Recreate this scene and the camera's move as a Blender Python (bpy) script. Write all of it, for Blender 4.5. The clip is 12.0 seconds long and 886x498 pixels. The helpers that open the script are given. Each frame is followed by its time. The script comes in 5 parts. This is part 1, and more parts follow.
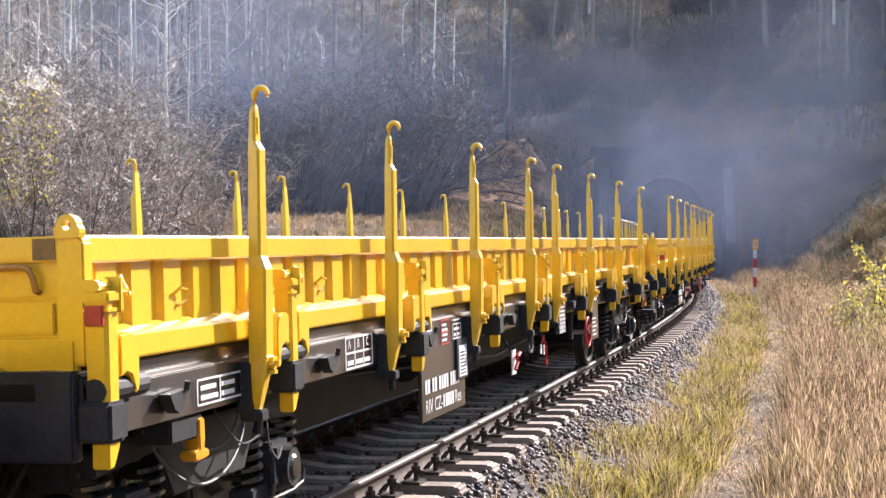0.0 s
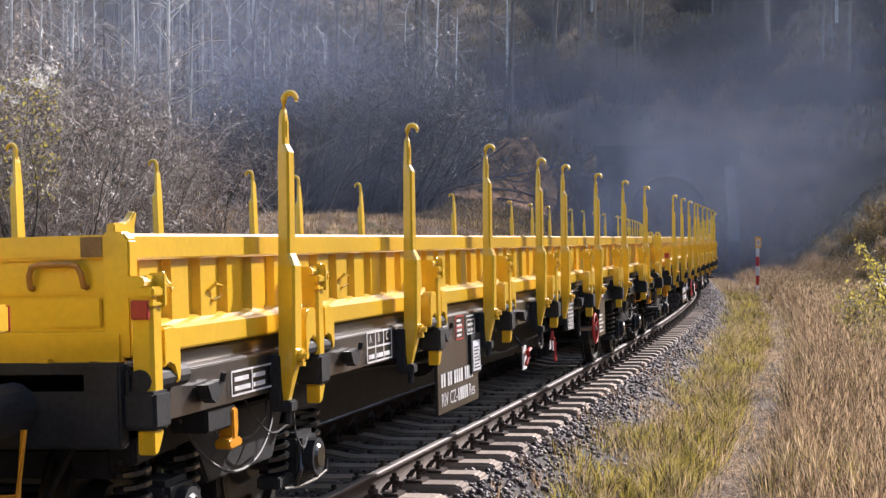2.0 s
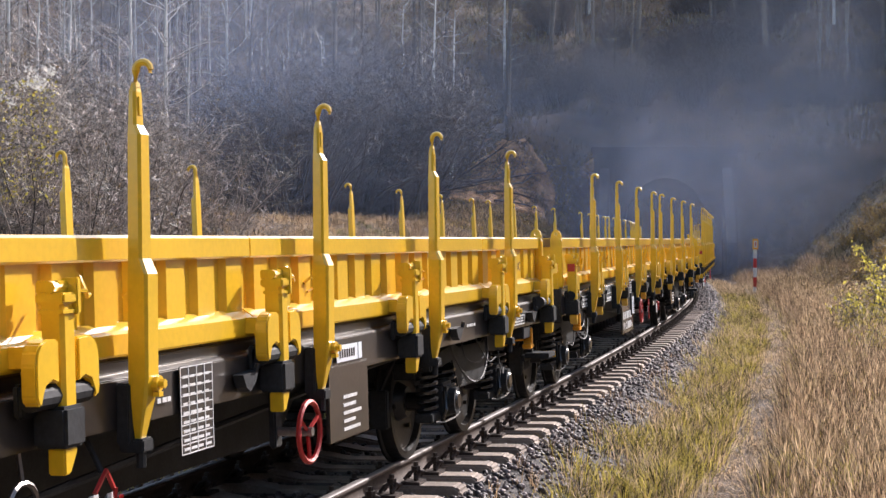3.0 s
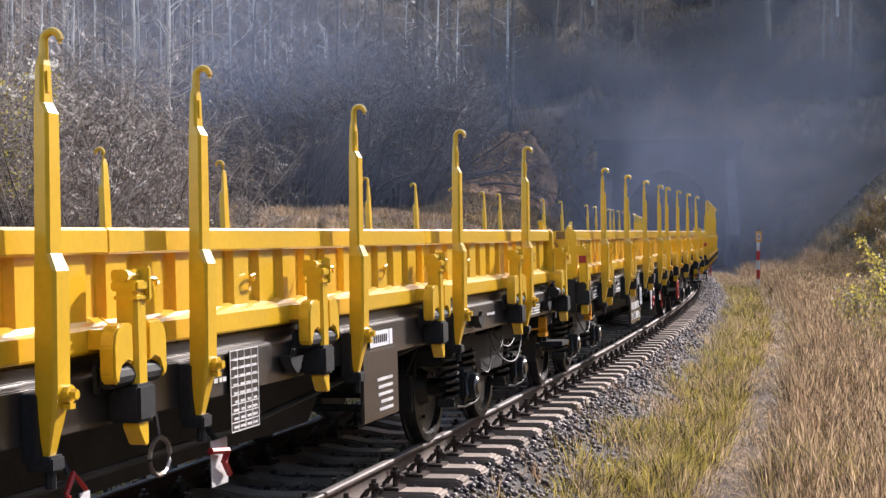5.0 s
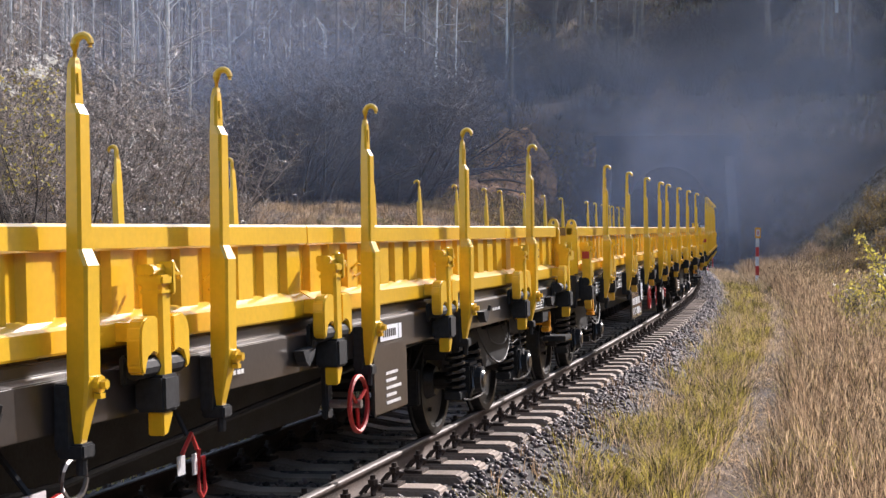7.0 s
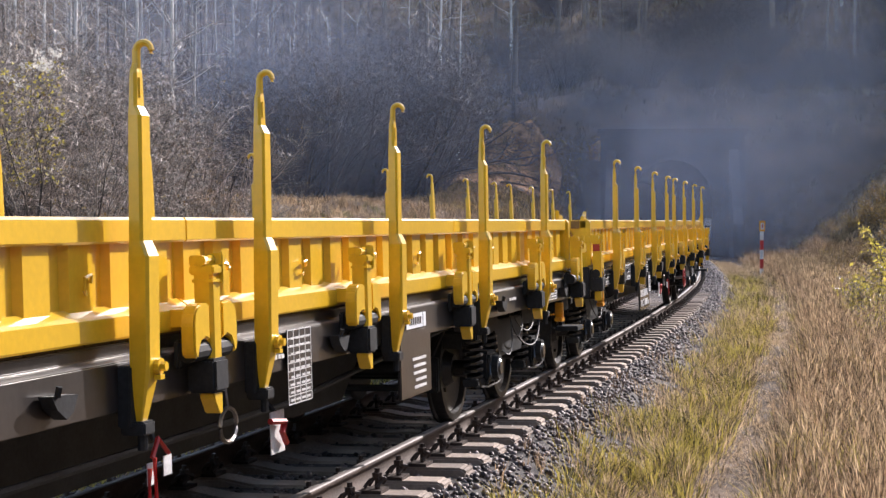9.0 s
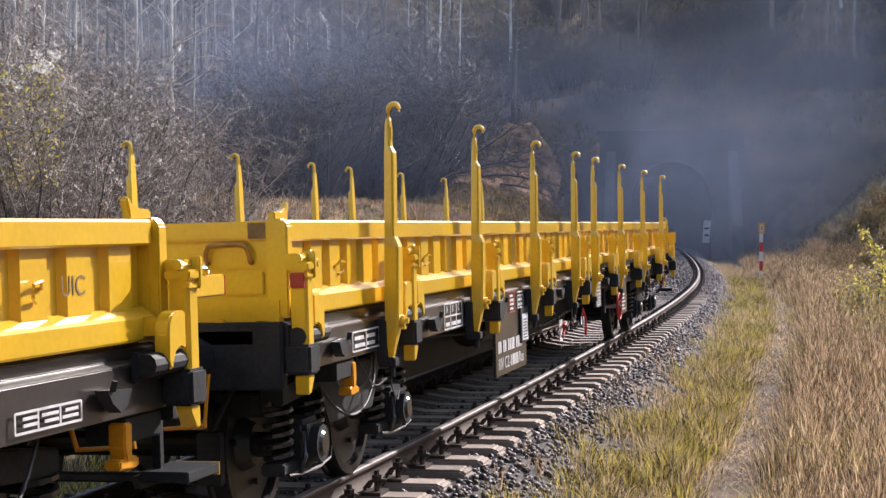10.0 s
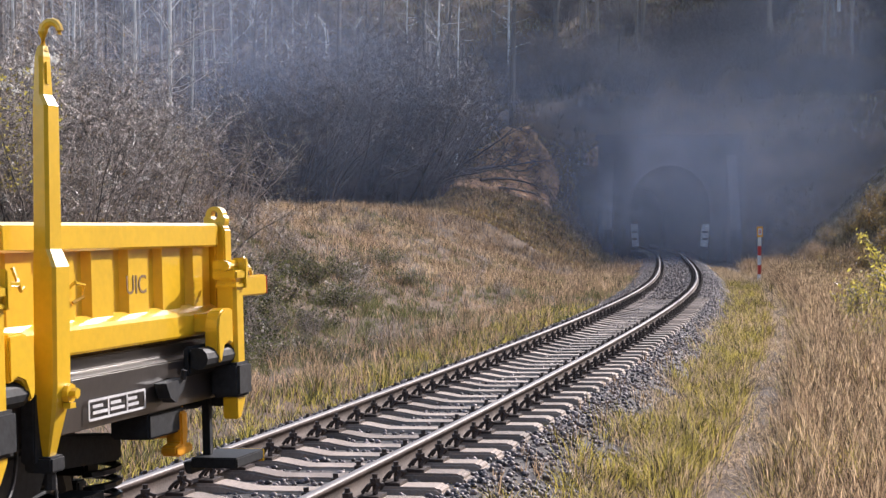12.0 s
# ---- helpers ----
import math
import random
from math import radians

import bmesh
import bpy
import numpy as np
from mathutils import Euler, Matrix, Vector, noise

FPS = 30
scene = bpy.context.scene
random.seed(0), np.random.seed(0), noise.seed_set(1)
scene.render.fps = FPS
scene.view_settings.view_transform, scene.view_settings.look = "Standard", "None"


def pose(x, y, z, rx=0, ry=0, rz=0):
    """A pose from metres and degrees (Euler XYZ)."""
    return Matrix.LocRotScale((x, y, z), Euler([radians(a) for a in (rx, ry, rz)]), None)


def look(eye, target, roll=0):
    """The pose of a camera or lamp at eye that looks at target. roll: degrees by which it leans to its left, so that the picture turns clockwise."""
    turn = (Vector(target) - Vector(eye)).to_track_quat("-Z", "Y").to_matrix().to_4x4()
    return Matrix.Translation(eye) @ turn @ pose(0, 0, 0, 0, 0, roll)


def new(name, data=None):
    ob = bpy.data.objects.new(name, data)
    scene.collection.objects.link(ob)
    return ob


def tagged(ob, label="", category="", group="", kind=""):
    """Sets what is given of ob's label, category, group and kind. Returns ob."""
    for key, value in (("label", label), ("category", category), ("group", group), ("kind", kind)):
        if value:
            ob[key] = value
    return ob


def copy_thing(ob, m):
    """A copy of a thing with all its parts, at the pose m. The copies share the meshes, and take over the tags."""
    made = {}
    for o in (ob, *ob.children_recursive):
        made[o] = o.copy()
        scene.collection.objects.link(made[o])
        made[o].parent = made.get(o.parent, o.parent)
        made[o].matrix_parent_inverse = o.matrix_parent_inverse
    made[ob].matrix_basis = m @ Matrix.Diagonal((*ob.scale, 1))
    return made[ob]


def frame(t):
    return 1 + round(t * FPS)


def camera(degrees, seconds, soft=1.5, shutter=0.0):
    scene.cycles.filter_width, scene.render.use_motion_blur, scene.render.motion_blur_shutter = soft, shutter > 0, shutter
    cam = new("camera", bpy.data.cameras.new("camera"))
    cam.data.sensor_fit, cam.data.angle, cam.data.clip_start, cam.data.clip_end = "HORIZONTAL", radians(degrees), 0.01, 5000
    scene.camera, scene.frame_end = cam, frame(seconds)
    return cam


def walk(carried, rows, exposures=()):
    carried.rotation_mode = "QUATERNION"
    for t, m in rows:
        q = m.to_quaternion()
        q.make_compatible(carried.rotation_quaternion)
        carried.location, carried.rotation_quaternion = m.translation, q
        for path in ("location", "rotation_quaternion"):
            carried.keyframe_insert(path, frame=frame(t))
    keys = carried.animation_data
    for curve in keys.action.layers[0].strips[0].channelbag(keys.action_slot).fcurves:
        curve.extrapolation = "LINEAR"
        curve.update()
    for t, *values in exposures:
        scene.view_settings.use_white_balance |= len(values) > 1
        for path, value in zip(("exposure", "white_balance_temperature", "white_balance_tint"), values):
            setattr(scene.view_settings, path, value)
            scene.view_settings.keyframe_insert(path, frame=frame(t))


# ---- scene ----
cam = camera(32.4, 12.0, soft=1.4)
EYE = (0.0, 0.0, 1.793)


def aim(right, down):
    # small hand-held swing of the held camera, in thousandths of a radian
    az, el = right / 2698.5, math.radians(-0.8456) + down / 2698.5
    far = (-math.sin(az) * math.cos(el), math.cos(az) * math.cos(el), EYE[2] + math.sin(el))
    return look(EYE, far, 0.08)


SWING = [(0, -7.5, 22), (0.5, -8, 21), (1, -7, 19), (1.5, -6, 17), (2, -3, 19), (2.5, -4, 21), (3, -7.5, 22), (4, -5, 15),
         (5, -2, 8.5), (5.5, -3.5, 11), (6, -4, 10), (6.5, -4, 5), (7, -3.5, 2), (8, 0.5, -6), (9, 4, -10), (9.5, 4, -10), (10, 3, -6.5),
         (10.5, 4, -5), (11, 4, -4), (11.5, 2, -1), (12, 0, 0)]
walk(cam, [(t, aim(dx, dy)) for t, dx, dy in SWING],
     [(0, 1.28, 6250, 18), (0.5, 0.97, 6250, 18), (1, 0.80, 6250, 18), (1.5, 0.70, 6250, 18), (12, 0.65, 6250, 18)])

# ---- light ----
SUN_AZ, SUN_EL = 50.0, 30.0     # degrees: from +x towards +y, and above the horizon
to_sun = Vector((math.cos(radians(SUN_AZ)) * math.cos(radians(SUN_EL)), math.sin(radians(SUN_AZ)) * math.cos(radians(SUN_EL)), math.sin(radians(SUN_EL))))
world = bpy.data.worlds.new("sky")
scene.world = world
world.use_nodes = True
wn = world.node_tree.nodes
sky = wn.new("ShaderNodeTexSky")
sky.sky_type, sky.sun_disc = "NISHITA", False
sky.sun_elevation, sky.sun_rotation = radians(SUN_EL), radians(90 - SUN_AZ)
sky.air_density, sky.dust_density = 1.4, 2.0
world.node_tree.links.new(sky.outputs[0], wn["Background"].inputs[0])
wn["Background"].inputs[1].default_value = 0.15
sun = new("sun", bpy.data.lights.new("sun", "SUN"))
sun.data.energy, sun.data.angle, sun.data.color = 5.0, radians(0.6), (1.0, 0.94, 0.86)
sun.matrix_basis = look(to_sun * 100, (0, 0, 0))


# ---- materials ----
def material(name, base, rough=0.7, metal=0.0, var=0.25, scale=3.0, fine=40.0, bump=0.2, tint=None, island=False, spec=0.5, rnd=0.0, coat=0.0, thru=0.0, coat_rough=0.2):
    m = bpy.data.materials.new(name)
    m.use_nodes = True
    nt = m.node_tree
    n, link = nt.nodes, nt.links.new
    p = n["Principled BSDF"]
    p.inputs["Roughness"].default_value, p.inputs["Metallic"].default_value = rough, metal
    p.inputs["Specular IOR Level"].default_value = spec
    p.inputs["Coat Weight"].default_value = coat
    p.inputs["Coat Roughness"].default_value = coat_rough
    co = n.new("ShaderNodeTexCoord")
    big, small = n.new("ShaderNodeTexNoise"), n.new("ShaderNodeTexNoise")
    big.inputs["Scale"].default_value, small.inputs["Scale"].default_value = scale, fine
    big.inputs["Detail"].default_value, small.inputs["Detail"].default_value = 5, 4
    for t in (big, small):
        link(co.outputs["Object"], t.inputs["Vector"])
    ramp = n.new("ShaderNodeValToRGB")
    lo = tuple(c * (1 - var) for c in base)
    hi = tint or tuple(min(1, c * (1 + var)) for c in base)
    ramp.color_ramp.elements[0].position, ramp.color_ramp.elements[1].position = 0.33, 0.68
    ramp.color_ramp.elements[0].color, ramp.color_ramp.elements[1].color = (*lo, 1), (*hi, 1)
    mixv = n.new("ShaderNodeMath")
    mixv.operation = "MULTIPLY_ADD"
    link(small.outputs["Fac"], mixv.inputs[0])
    mixv.inputs[1].default_value = 0.45
    add = n.new("ShaderNodeMath")
    add.operation = "MULTIPLY_ADD"
    link(big.outputs["Fac"], add.inputs[0])
    add.inputs[1].default_value, add.inputs[2].default_value = 0.75, -0.1
    link(add.outputs[0], mixv.inputs[2])
    last = mixv
    if island or rnd:
        src = n.new("ShaderNodeNewGeometry").outputs["Random Per Island"] if island else n.new("ShaderNodeObjectInfo").outputs["Random"]
        extra = n.new("ShaderNodeMath")
        extra.operation = "MULTIPLY_ADD"
        link(src, extra.inputs[0])
        k = rnd or 0.6
        extra.inputs[1].default_value = k
        off = n.new("ShaderNodeMath")
        off.operation = "ADD"
        link(mixv.outputs[0], off.inputs[0])
        off.inputs[1].default_value = -k / 2
        link(off.outputs[0], extra.inputs[2])
        last = extra
    link(last.outputs[0], ramp.inputs[0])
    link(ramp.outputs[0], p.inputs["Base Color"])
    if bump:
        b = n.new("ShaderNodeBump")
        b.inputs["Strength"].default_value, b.inputs["Distance"].default_value = bump, 0.02
        link(small.outputs["Fac"], b.inputs["Height"])
        link(b.outputs[0], p.inputs["Normal"])
    if thru:
        tr = n.new("ShaderNodeBsdfTranslucent")
        link(ramp.outputs[0], tr.inputs[0])
        mx = n.new("ShaderNodeMixShader")
        mx.inputs[0].default_value = thru
        link(p.outputs[0], mx.inputs[1])
        link(tr.outputs[0], mx.inputs[2])
        link(mx.outputs[0], n["Material Output"].inputs[0])
    return m


YELLOW = material("yellow_paint", (0.74, 0.447, 0.0115), 0.32, var=0.10, scale=1.3, fine=30, bump=0.03, coat=0.9, coat_rough=0.13)
FRAME = material("dark_frame_paint", (0.029, 0.0245, 0.0225), 0.38, var=0.3, scale=2, fine=25, bump=0.04, coat=0.9, coat_rough=0.14)
BLACK = material("black_steel", (0.025, 0.027, 0.030), 0.58, var=0.4, scale=4, fine=40, bump=0.08, spec=0.22)
GLOSS = material("glossy_black_enamel", (0.018, 0.019, 0.021), 0.3, var=0.4, scale=5, fine=40, bump=0.05, coat=0.9, coat_rough=0.1)
CABLE = material("dusty_grey_rubber", (0.06, 0.063, 0.067), 0.6, var=0.3, scale=6, fine=40, bump=0.05)
STEEL = material("worn_steel", (0.25, 0.23, 0.22), 0.4, 0.8, var=0.3, scale=6, fine=60, bump=0.1)
WHITE = material("white_lettering", (0.60, 0.60, 0.60), 0.6, var=0.2, scale=9, fine=60, bump=0.0)
RED = material("red_paint", (0.46, 0.03, 0.027), 0.4, var=0.2, scale=4, fine=40, bump=0.03)
HANDLE = material("worn_handle_paint", (0.42, 0.19, 0.03), 0.45, var=0.3, scale=6, fine=40, bump=0.05)
BROWN_MARK = material("brownish_steel", (0.20, 0.11, 0.03), 0.6, var=0.3, scale=6, fine=40, bump=0.05)
ORANGE = material("orange_paint", (0.74, 0.31, 0.01), 0.4, var=0.12, scale=4, fine=40, bump=0.03)
DECK = material("deck_boards", (0.20, 0.14, 0.085), 0.8, var=0.3, scale=2, fine=30)
PAPER = material("paper_card", (0.72, 0.75, 0.80), 0.5, var=0.06, bump=0)
RAIL_SIDE = material("rusty_rail", (0.088, 0.064, 0.052), 0.8, var=0.35, scale=3, fine=50, spec=0.3)
RAIL_TOP = material("polished_rail_head", (0.20, 0.18, 0.17), 0.6, 0.2, var=0.2, scale=2, fine=50, bump=0.03)
CONCRETE = material("weathered_concrete", (0.29, 0.235, 0.195), 0.88, var=0.3, scale=4, fine=45, bump=0.4, rnd=0.5)
CLIP = material("rusty_fastening", (0.045, 0.032, 0.027), 0.6, 0.3, var=0.4, scale=8, fine=60)
STONE = material("ballast_stone", (0.068, 0.052, 0.051), 0.6, var=0.6, scale=3, fine=30, island=True, bump=0.4, tint=(0.20, 0.155, 0.148))
STONE_ONE = material("ballast_stone_single", (0.068, 0.052, 0.051), 0.6, var=0.6, scale=9, fine=40, rnd=0.7, bump=0.4, tint=(0.20, 0.155, 0.148))
BED = material("ballast_bed", (0.062, 0.054, 0.05), 0.9, var=0.5, scale=8, fine=35, bump=0.9)
SOIL = material("litter_soil", (0.098, 0.064, 0.040), 0.95, var=0.5, scale=0.35, fine=7, bump=0.8, tint=(0.18, 0.115, 0.066))
STRAW = material("dry_grass", (0.34, 0.24, 0.13), 0.55, var=0.75, scale=0.3, fine=2, island=True, rnd=1.1, bump=0, tint=(0.72, 0.53, 0.32), thru=0.45)
RUSSET = material("russet_dry_grass", (0.22, 0.135, 0.08), 0.6, var=0.75, scale=0.3, fine=2, island=True, rnd=1.1, bump=0, tint=(0.56, 0.385, 0.235), thru=0.42)
DULL = material("dull_withered_growth", (0.15, 0.12, 0.08), 0.85, var=0.5, scale=0.3, fine=2, island=True, bump=0, tint=(0.30, 0.25, 0.16), thru=0.3)
GREEN = material("green_grass", (0.115, 0.112, 0.02), 0.6, var=0.75, scale=0.6, fine=2, island=True, rnd=1.1, bump=0, tint=(0.56, 0.46, 0.10), thru=0.42)
BARK = material("grey_bark", (0.16, 0.135, 0.115), 0.85, var=0.4, scale=2, fine=20, rnd=0.5, bump=0.4)
PALE_BARK = material("pale_bark", (0.58, 0.56, 0.53), 0.6, var=0.35, scale=2, fine=14, rnd=0.4, bump=0.3)
TWIG = material("bare_twigs", (0.135, 0.103, 0.09), 0.4, var=0.8, scale=1, fine=8, island=True, rnd=1.1, bump=0, tint=(0.40, 0.32, 0.265), spec=0.6)
DARK_TWIG = material("dark_bare_twigs", (0.085, 0.073, 0.073), 0.7, var=0.4, scale=0.4, fine=4, island=True, bump=0)
LEAF = material("withered_leaves", (0.34, 0.20, 0.07), 0.7, var=0.4, scale=2, fine=8, island=True, bump=0, thru=0.4, tint=(0.45, 0.33, 0.12))
FRESH = material("yellow_green_leaves", (0.50, 0.42, 0.08), 0.6, var=0.35, scale=2, fine=8, island=True, bump=0, thru=0.5)
MASONRY = material("sooty_masonry", (0.10, 0.095, 0.095), 0.9, var=0.4, scale=0.8, fine=9, bump=0.6)
HOLLOW = material("grey_green_grass", (0.075, 0.085, 0.030), 0.75, var=0.5, scale=0.4, fine=2, island=True, bump=0, tint=(0.23, 0.23, 0.085), thru=0.3)
EARTH = material("bare_sandy_earth", (0.26, 0.125, 0.06), 0.9, var=0.75, scale=0.9, fine=5, bump=1.0, tint=(0.66, 0.36, 0.17))
FLUFF = material("seed_heads", (0.75, 0.72, 0.66), 0.8, var=0.1, bump=0, thru=0.5)


# ---- mesh helpers ----
def part(name, bm, mat, parent=None, label="", at=None):
    if isinstance(bm, bmesh.types.BMesh):
        me = bpy.data.meshes.new(name)
        bmesh.ops.recalc_face_normals(bm, faces=bm.faces)
        bm.to_mesh(me)
        bm.free()
    else:
        me = bm
    if mat and not me.materials:
        me.materials.append(mat)
    ob = new(name, me)
    if parent:
        ob.parent = parent
    if at:
        ob.matrix_basis = at
    if label:
        tagged(ob, label)
    return ob


def box(bm, x0, x1, y0, y1, z0, z1, bevel=0.0):
    r = bmesh.ops.create_cube(bm, size=1, matrix=Matrix.Translation(((x0 + x1) / 2, (y0 + y1) / 2, (z0 + z1) / 2)) @ Matrix.Diagonal((abs(x1 - x0), abs(y1 - y0), abs(z1 - z0), 1)))
    if bevel:
        edges = {e for v in r["verts"] for e in v.link_edges}
        bmesh.ops.bevel(bm, geom=list(edges), offset=bevel, segments=2, affect="EDGES")


def cyl(bm, a, b, r, r2=None, n=12):
    a, b = Vector(a), Vector(b)
    d = b - a
    m = Matrix.Translation((a + b) / 2) @ d.to_track_quat("Z", "Y").to_matrix().to_4x4()
    bmesh.ops.create_cone(bm, cap_ends=True, segments=n, radius1=r, radius2=r if r2 is None else r2, depth=d.length, matrix=m)


def prism(bm, pts, axis, lo, hi, bevel=0.0):
    """A polygon of pairs, extruded from lo to hi along the axis; the pairs are the other two axes in x, y, z order."""
    def put(p, k):
        return {"x": (k, p[0], p[1]), "y": (p[0], k, p[1]), "z": (p[0], p[1], k)}[axis]
    va = [bm.verts.new(put(p, lo)) for p in pts]
    vb = [bm.verts.new(put(p, hi)) for p in pts]
    n = len(pts)
    fs = [bm.faces.new(va), bm.faces.new(vb[::-1])]
    for i in range(n):
        fs.append(bm.faces.new((va[i], vb[i], vb[(i + 1) % n], va[(i + 1) % n])))
    if bevel:
        bmesh.ops.recalc_face_normals(bm, faces=fs)
        bmesh.ops.bevel(bm, geom=list({e for f in fs for e in f.edges}), offset=bevel, segments=2, affect="EDGES")


def tube(bm, pts, r, n=6, r_end=None):
    rings = []
    for i, p in enumerate(pts):
        p = Vector(p)
        d = (Vector(pts[min(i + 1, len(pts) - 1)]) - Vector(pts[max(i - 1, 0)])).normalized()
        q = d.to_track_quat("Z", "Y")
        rr = r if r_end is None else r + (r_end - r) * i / (len(pts) - 1)
        rings.append([bm.verts.new(p + q @ Vector((rr * math.cos(2 * math.pi * k / n), rr * math.sin(2 * math.pi * k / n), 0))) for k in range(n)])
    for a, b in zip(rings, rings[1:]):
        for k in range(n):
            bm.faces.new((a[k], a[(k + 1) % n], b[(k + 1) % n], b[k]))
    bm.faces.new(rings[0][::-1]), bm.faces.new(rings[-1])


def raw_mesh(name, verts, faces, mat, smooth=False):
    """verts: n x 3; faces: m x k indices."""
    verts, faces = np.asarray(verts, np.float32), np.asarray(faces, np.int32)
    me = bpy.data.meshes.new(name)
    me.vertices.add(len(verts))
    me.vertices.foreach_set("co", verts.ravel())
    k = faces.shape[1]
    me.loops.add(faces.size)
    me.loops.foreach_set("vertex_index", faces.ravel())
    me.polygons.add(len(faces))
    me.polygons.foreach_set("loop_start", np.arange(0, faces.size, k, dtype=np.int32))
    me.polygons.foreach_set("loop_total", np.full(len(faces), k, np.int32))
    if smooth:
        me.polygons.foreach_set("use_smooth", np.ones(len(faces), bool))
    me.update(calc_edges=True)
    me.validate()
    if mat:
        me.materials.append(mat)
    return me


def lettering(name, words, size, m, parent, mat):
    cu = bpy.data.curves.new(name, "FONT")
    cu.body, cu.size, cu.extrude = words, size, 0.001
    ob = bpy.data.objects.new(name, cu)
    me = bpy.data.meshes.new_from_object(ob)
    bpy.data.objects.remove(ob)
    me.materials.clear()
    me.materials.append(mat)
    return part(name, me, None, parent, "white painted lettering", m)


# ---- the line of the track ----
STEP = 0.25
S_MIN, S_MAX = -150.0, 190.0
SG = np.arange(S_MIN, S_MAX + STEP, STEP)
KAPPA = np.interp(SG, [-1, 0, 20, 45, 65, 90, 100, 140, 190], [0.0, 0.0027, 0.0014, 0.0032, 0.0007, 0.0003, 0.0013, 0.0013, 0.0013])
_mid = (KAPPA[1:] + KAPPA[:-1]) / 2 * STEP
HEAD = np.concatenate([[0], np.cumsum(_mid)])
_i0 = int(round(-S_MIN / STEP))
HEAD = HEAD - HEAD[_i0] + 1.2866
_mh = (HEAD[1:] + HEAD[:-1]) / 2
TX = np.concatenate([[0], np.cumsum(np.cos(_mh) * STEP)])
TY = np.concatenate([[0], np.cumsum(np.sin(_mh) * STEP)])
TX, TY = TX - TX[_i0] - 3.5847, TY - TY[_i0] + 3.2536
CANT = 0.0451 / 1.505


def on_track(s, q=0.0):
    """World x, y of the point at arc length s, q metres to the outer (camera's) side; and the heading."""
    x, y, h = np.interp(s, SG, TX), np.interp(s, SG, TY), np.interp(s, SG, HEAD)
    return x + q * np.sin(h), y - q * np.cos(h), h


def track_pose(s):
    x, y, h = on_track(s)
    return Matrix.Translation((x, y, 0)) @ Matrix.Rotation(h, 4, "Z") @ Matrix.Rotation(-CANT, 4, "X")


def to_track(x, y):
    """s and q for arrays of world points."""
    x, y = np.asarray(x, float), np.asarray(y, float)
    shape = x.shape
    x, y = x.ravel(), y.ravel()
    s, q = np.empty(len(x)), np.empty(len(x))
    sub = slice(None, None, 8)
    for a in range(0, len(x), 20000):
        xs, ys = x[a:a + 20000, None], y[a:a + 20000, None]
        i = np.argmin((xs - TX[None, sub]) ** 2 + (ys - TY[None, sub]) ** 2, axis=1) * 8
        i = np.minimum(i, len(SG) - 1)
        dx, dy, h = xs[:, 0] - TX[i], ys[:, 0] - TY[i], HEAD[i]
        s[a:a + 20000] = SG[i] + dx * np.cos(h) + dy * np.sin(h)
        q[a:a + 20000] = dx * np.sin(h) - dy * np.cos(h)
    return s.reshape(shape), q.reshape(shape)


def smooth(a, b, v):
    t = np.clip((v - a) / (b - a), 0, 1)
    return t * t * (3 - 2 * t)


def wavy(x, y):
    return (np.sin(x * 0.31 + 1.3 * np.sin(y * 0.17)) * np.cos(y * 0.23 + 0.9 * np.sin(x * 0.13)) + 0.5 * np.sin(x * 0.83 + 2.1) * np.sin(y * 0.71 + x * 0.2))


PORTAL = 97.0


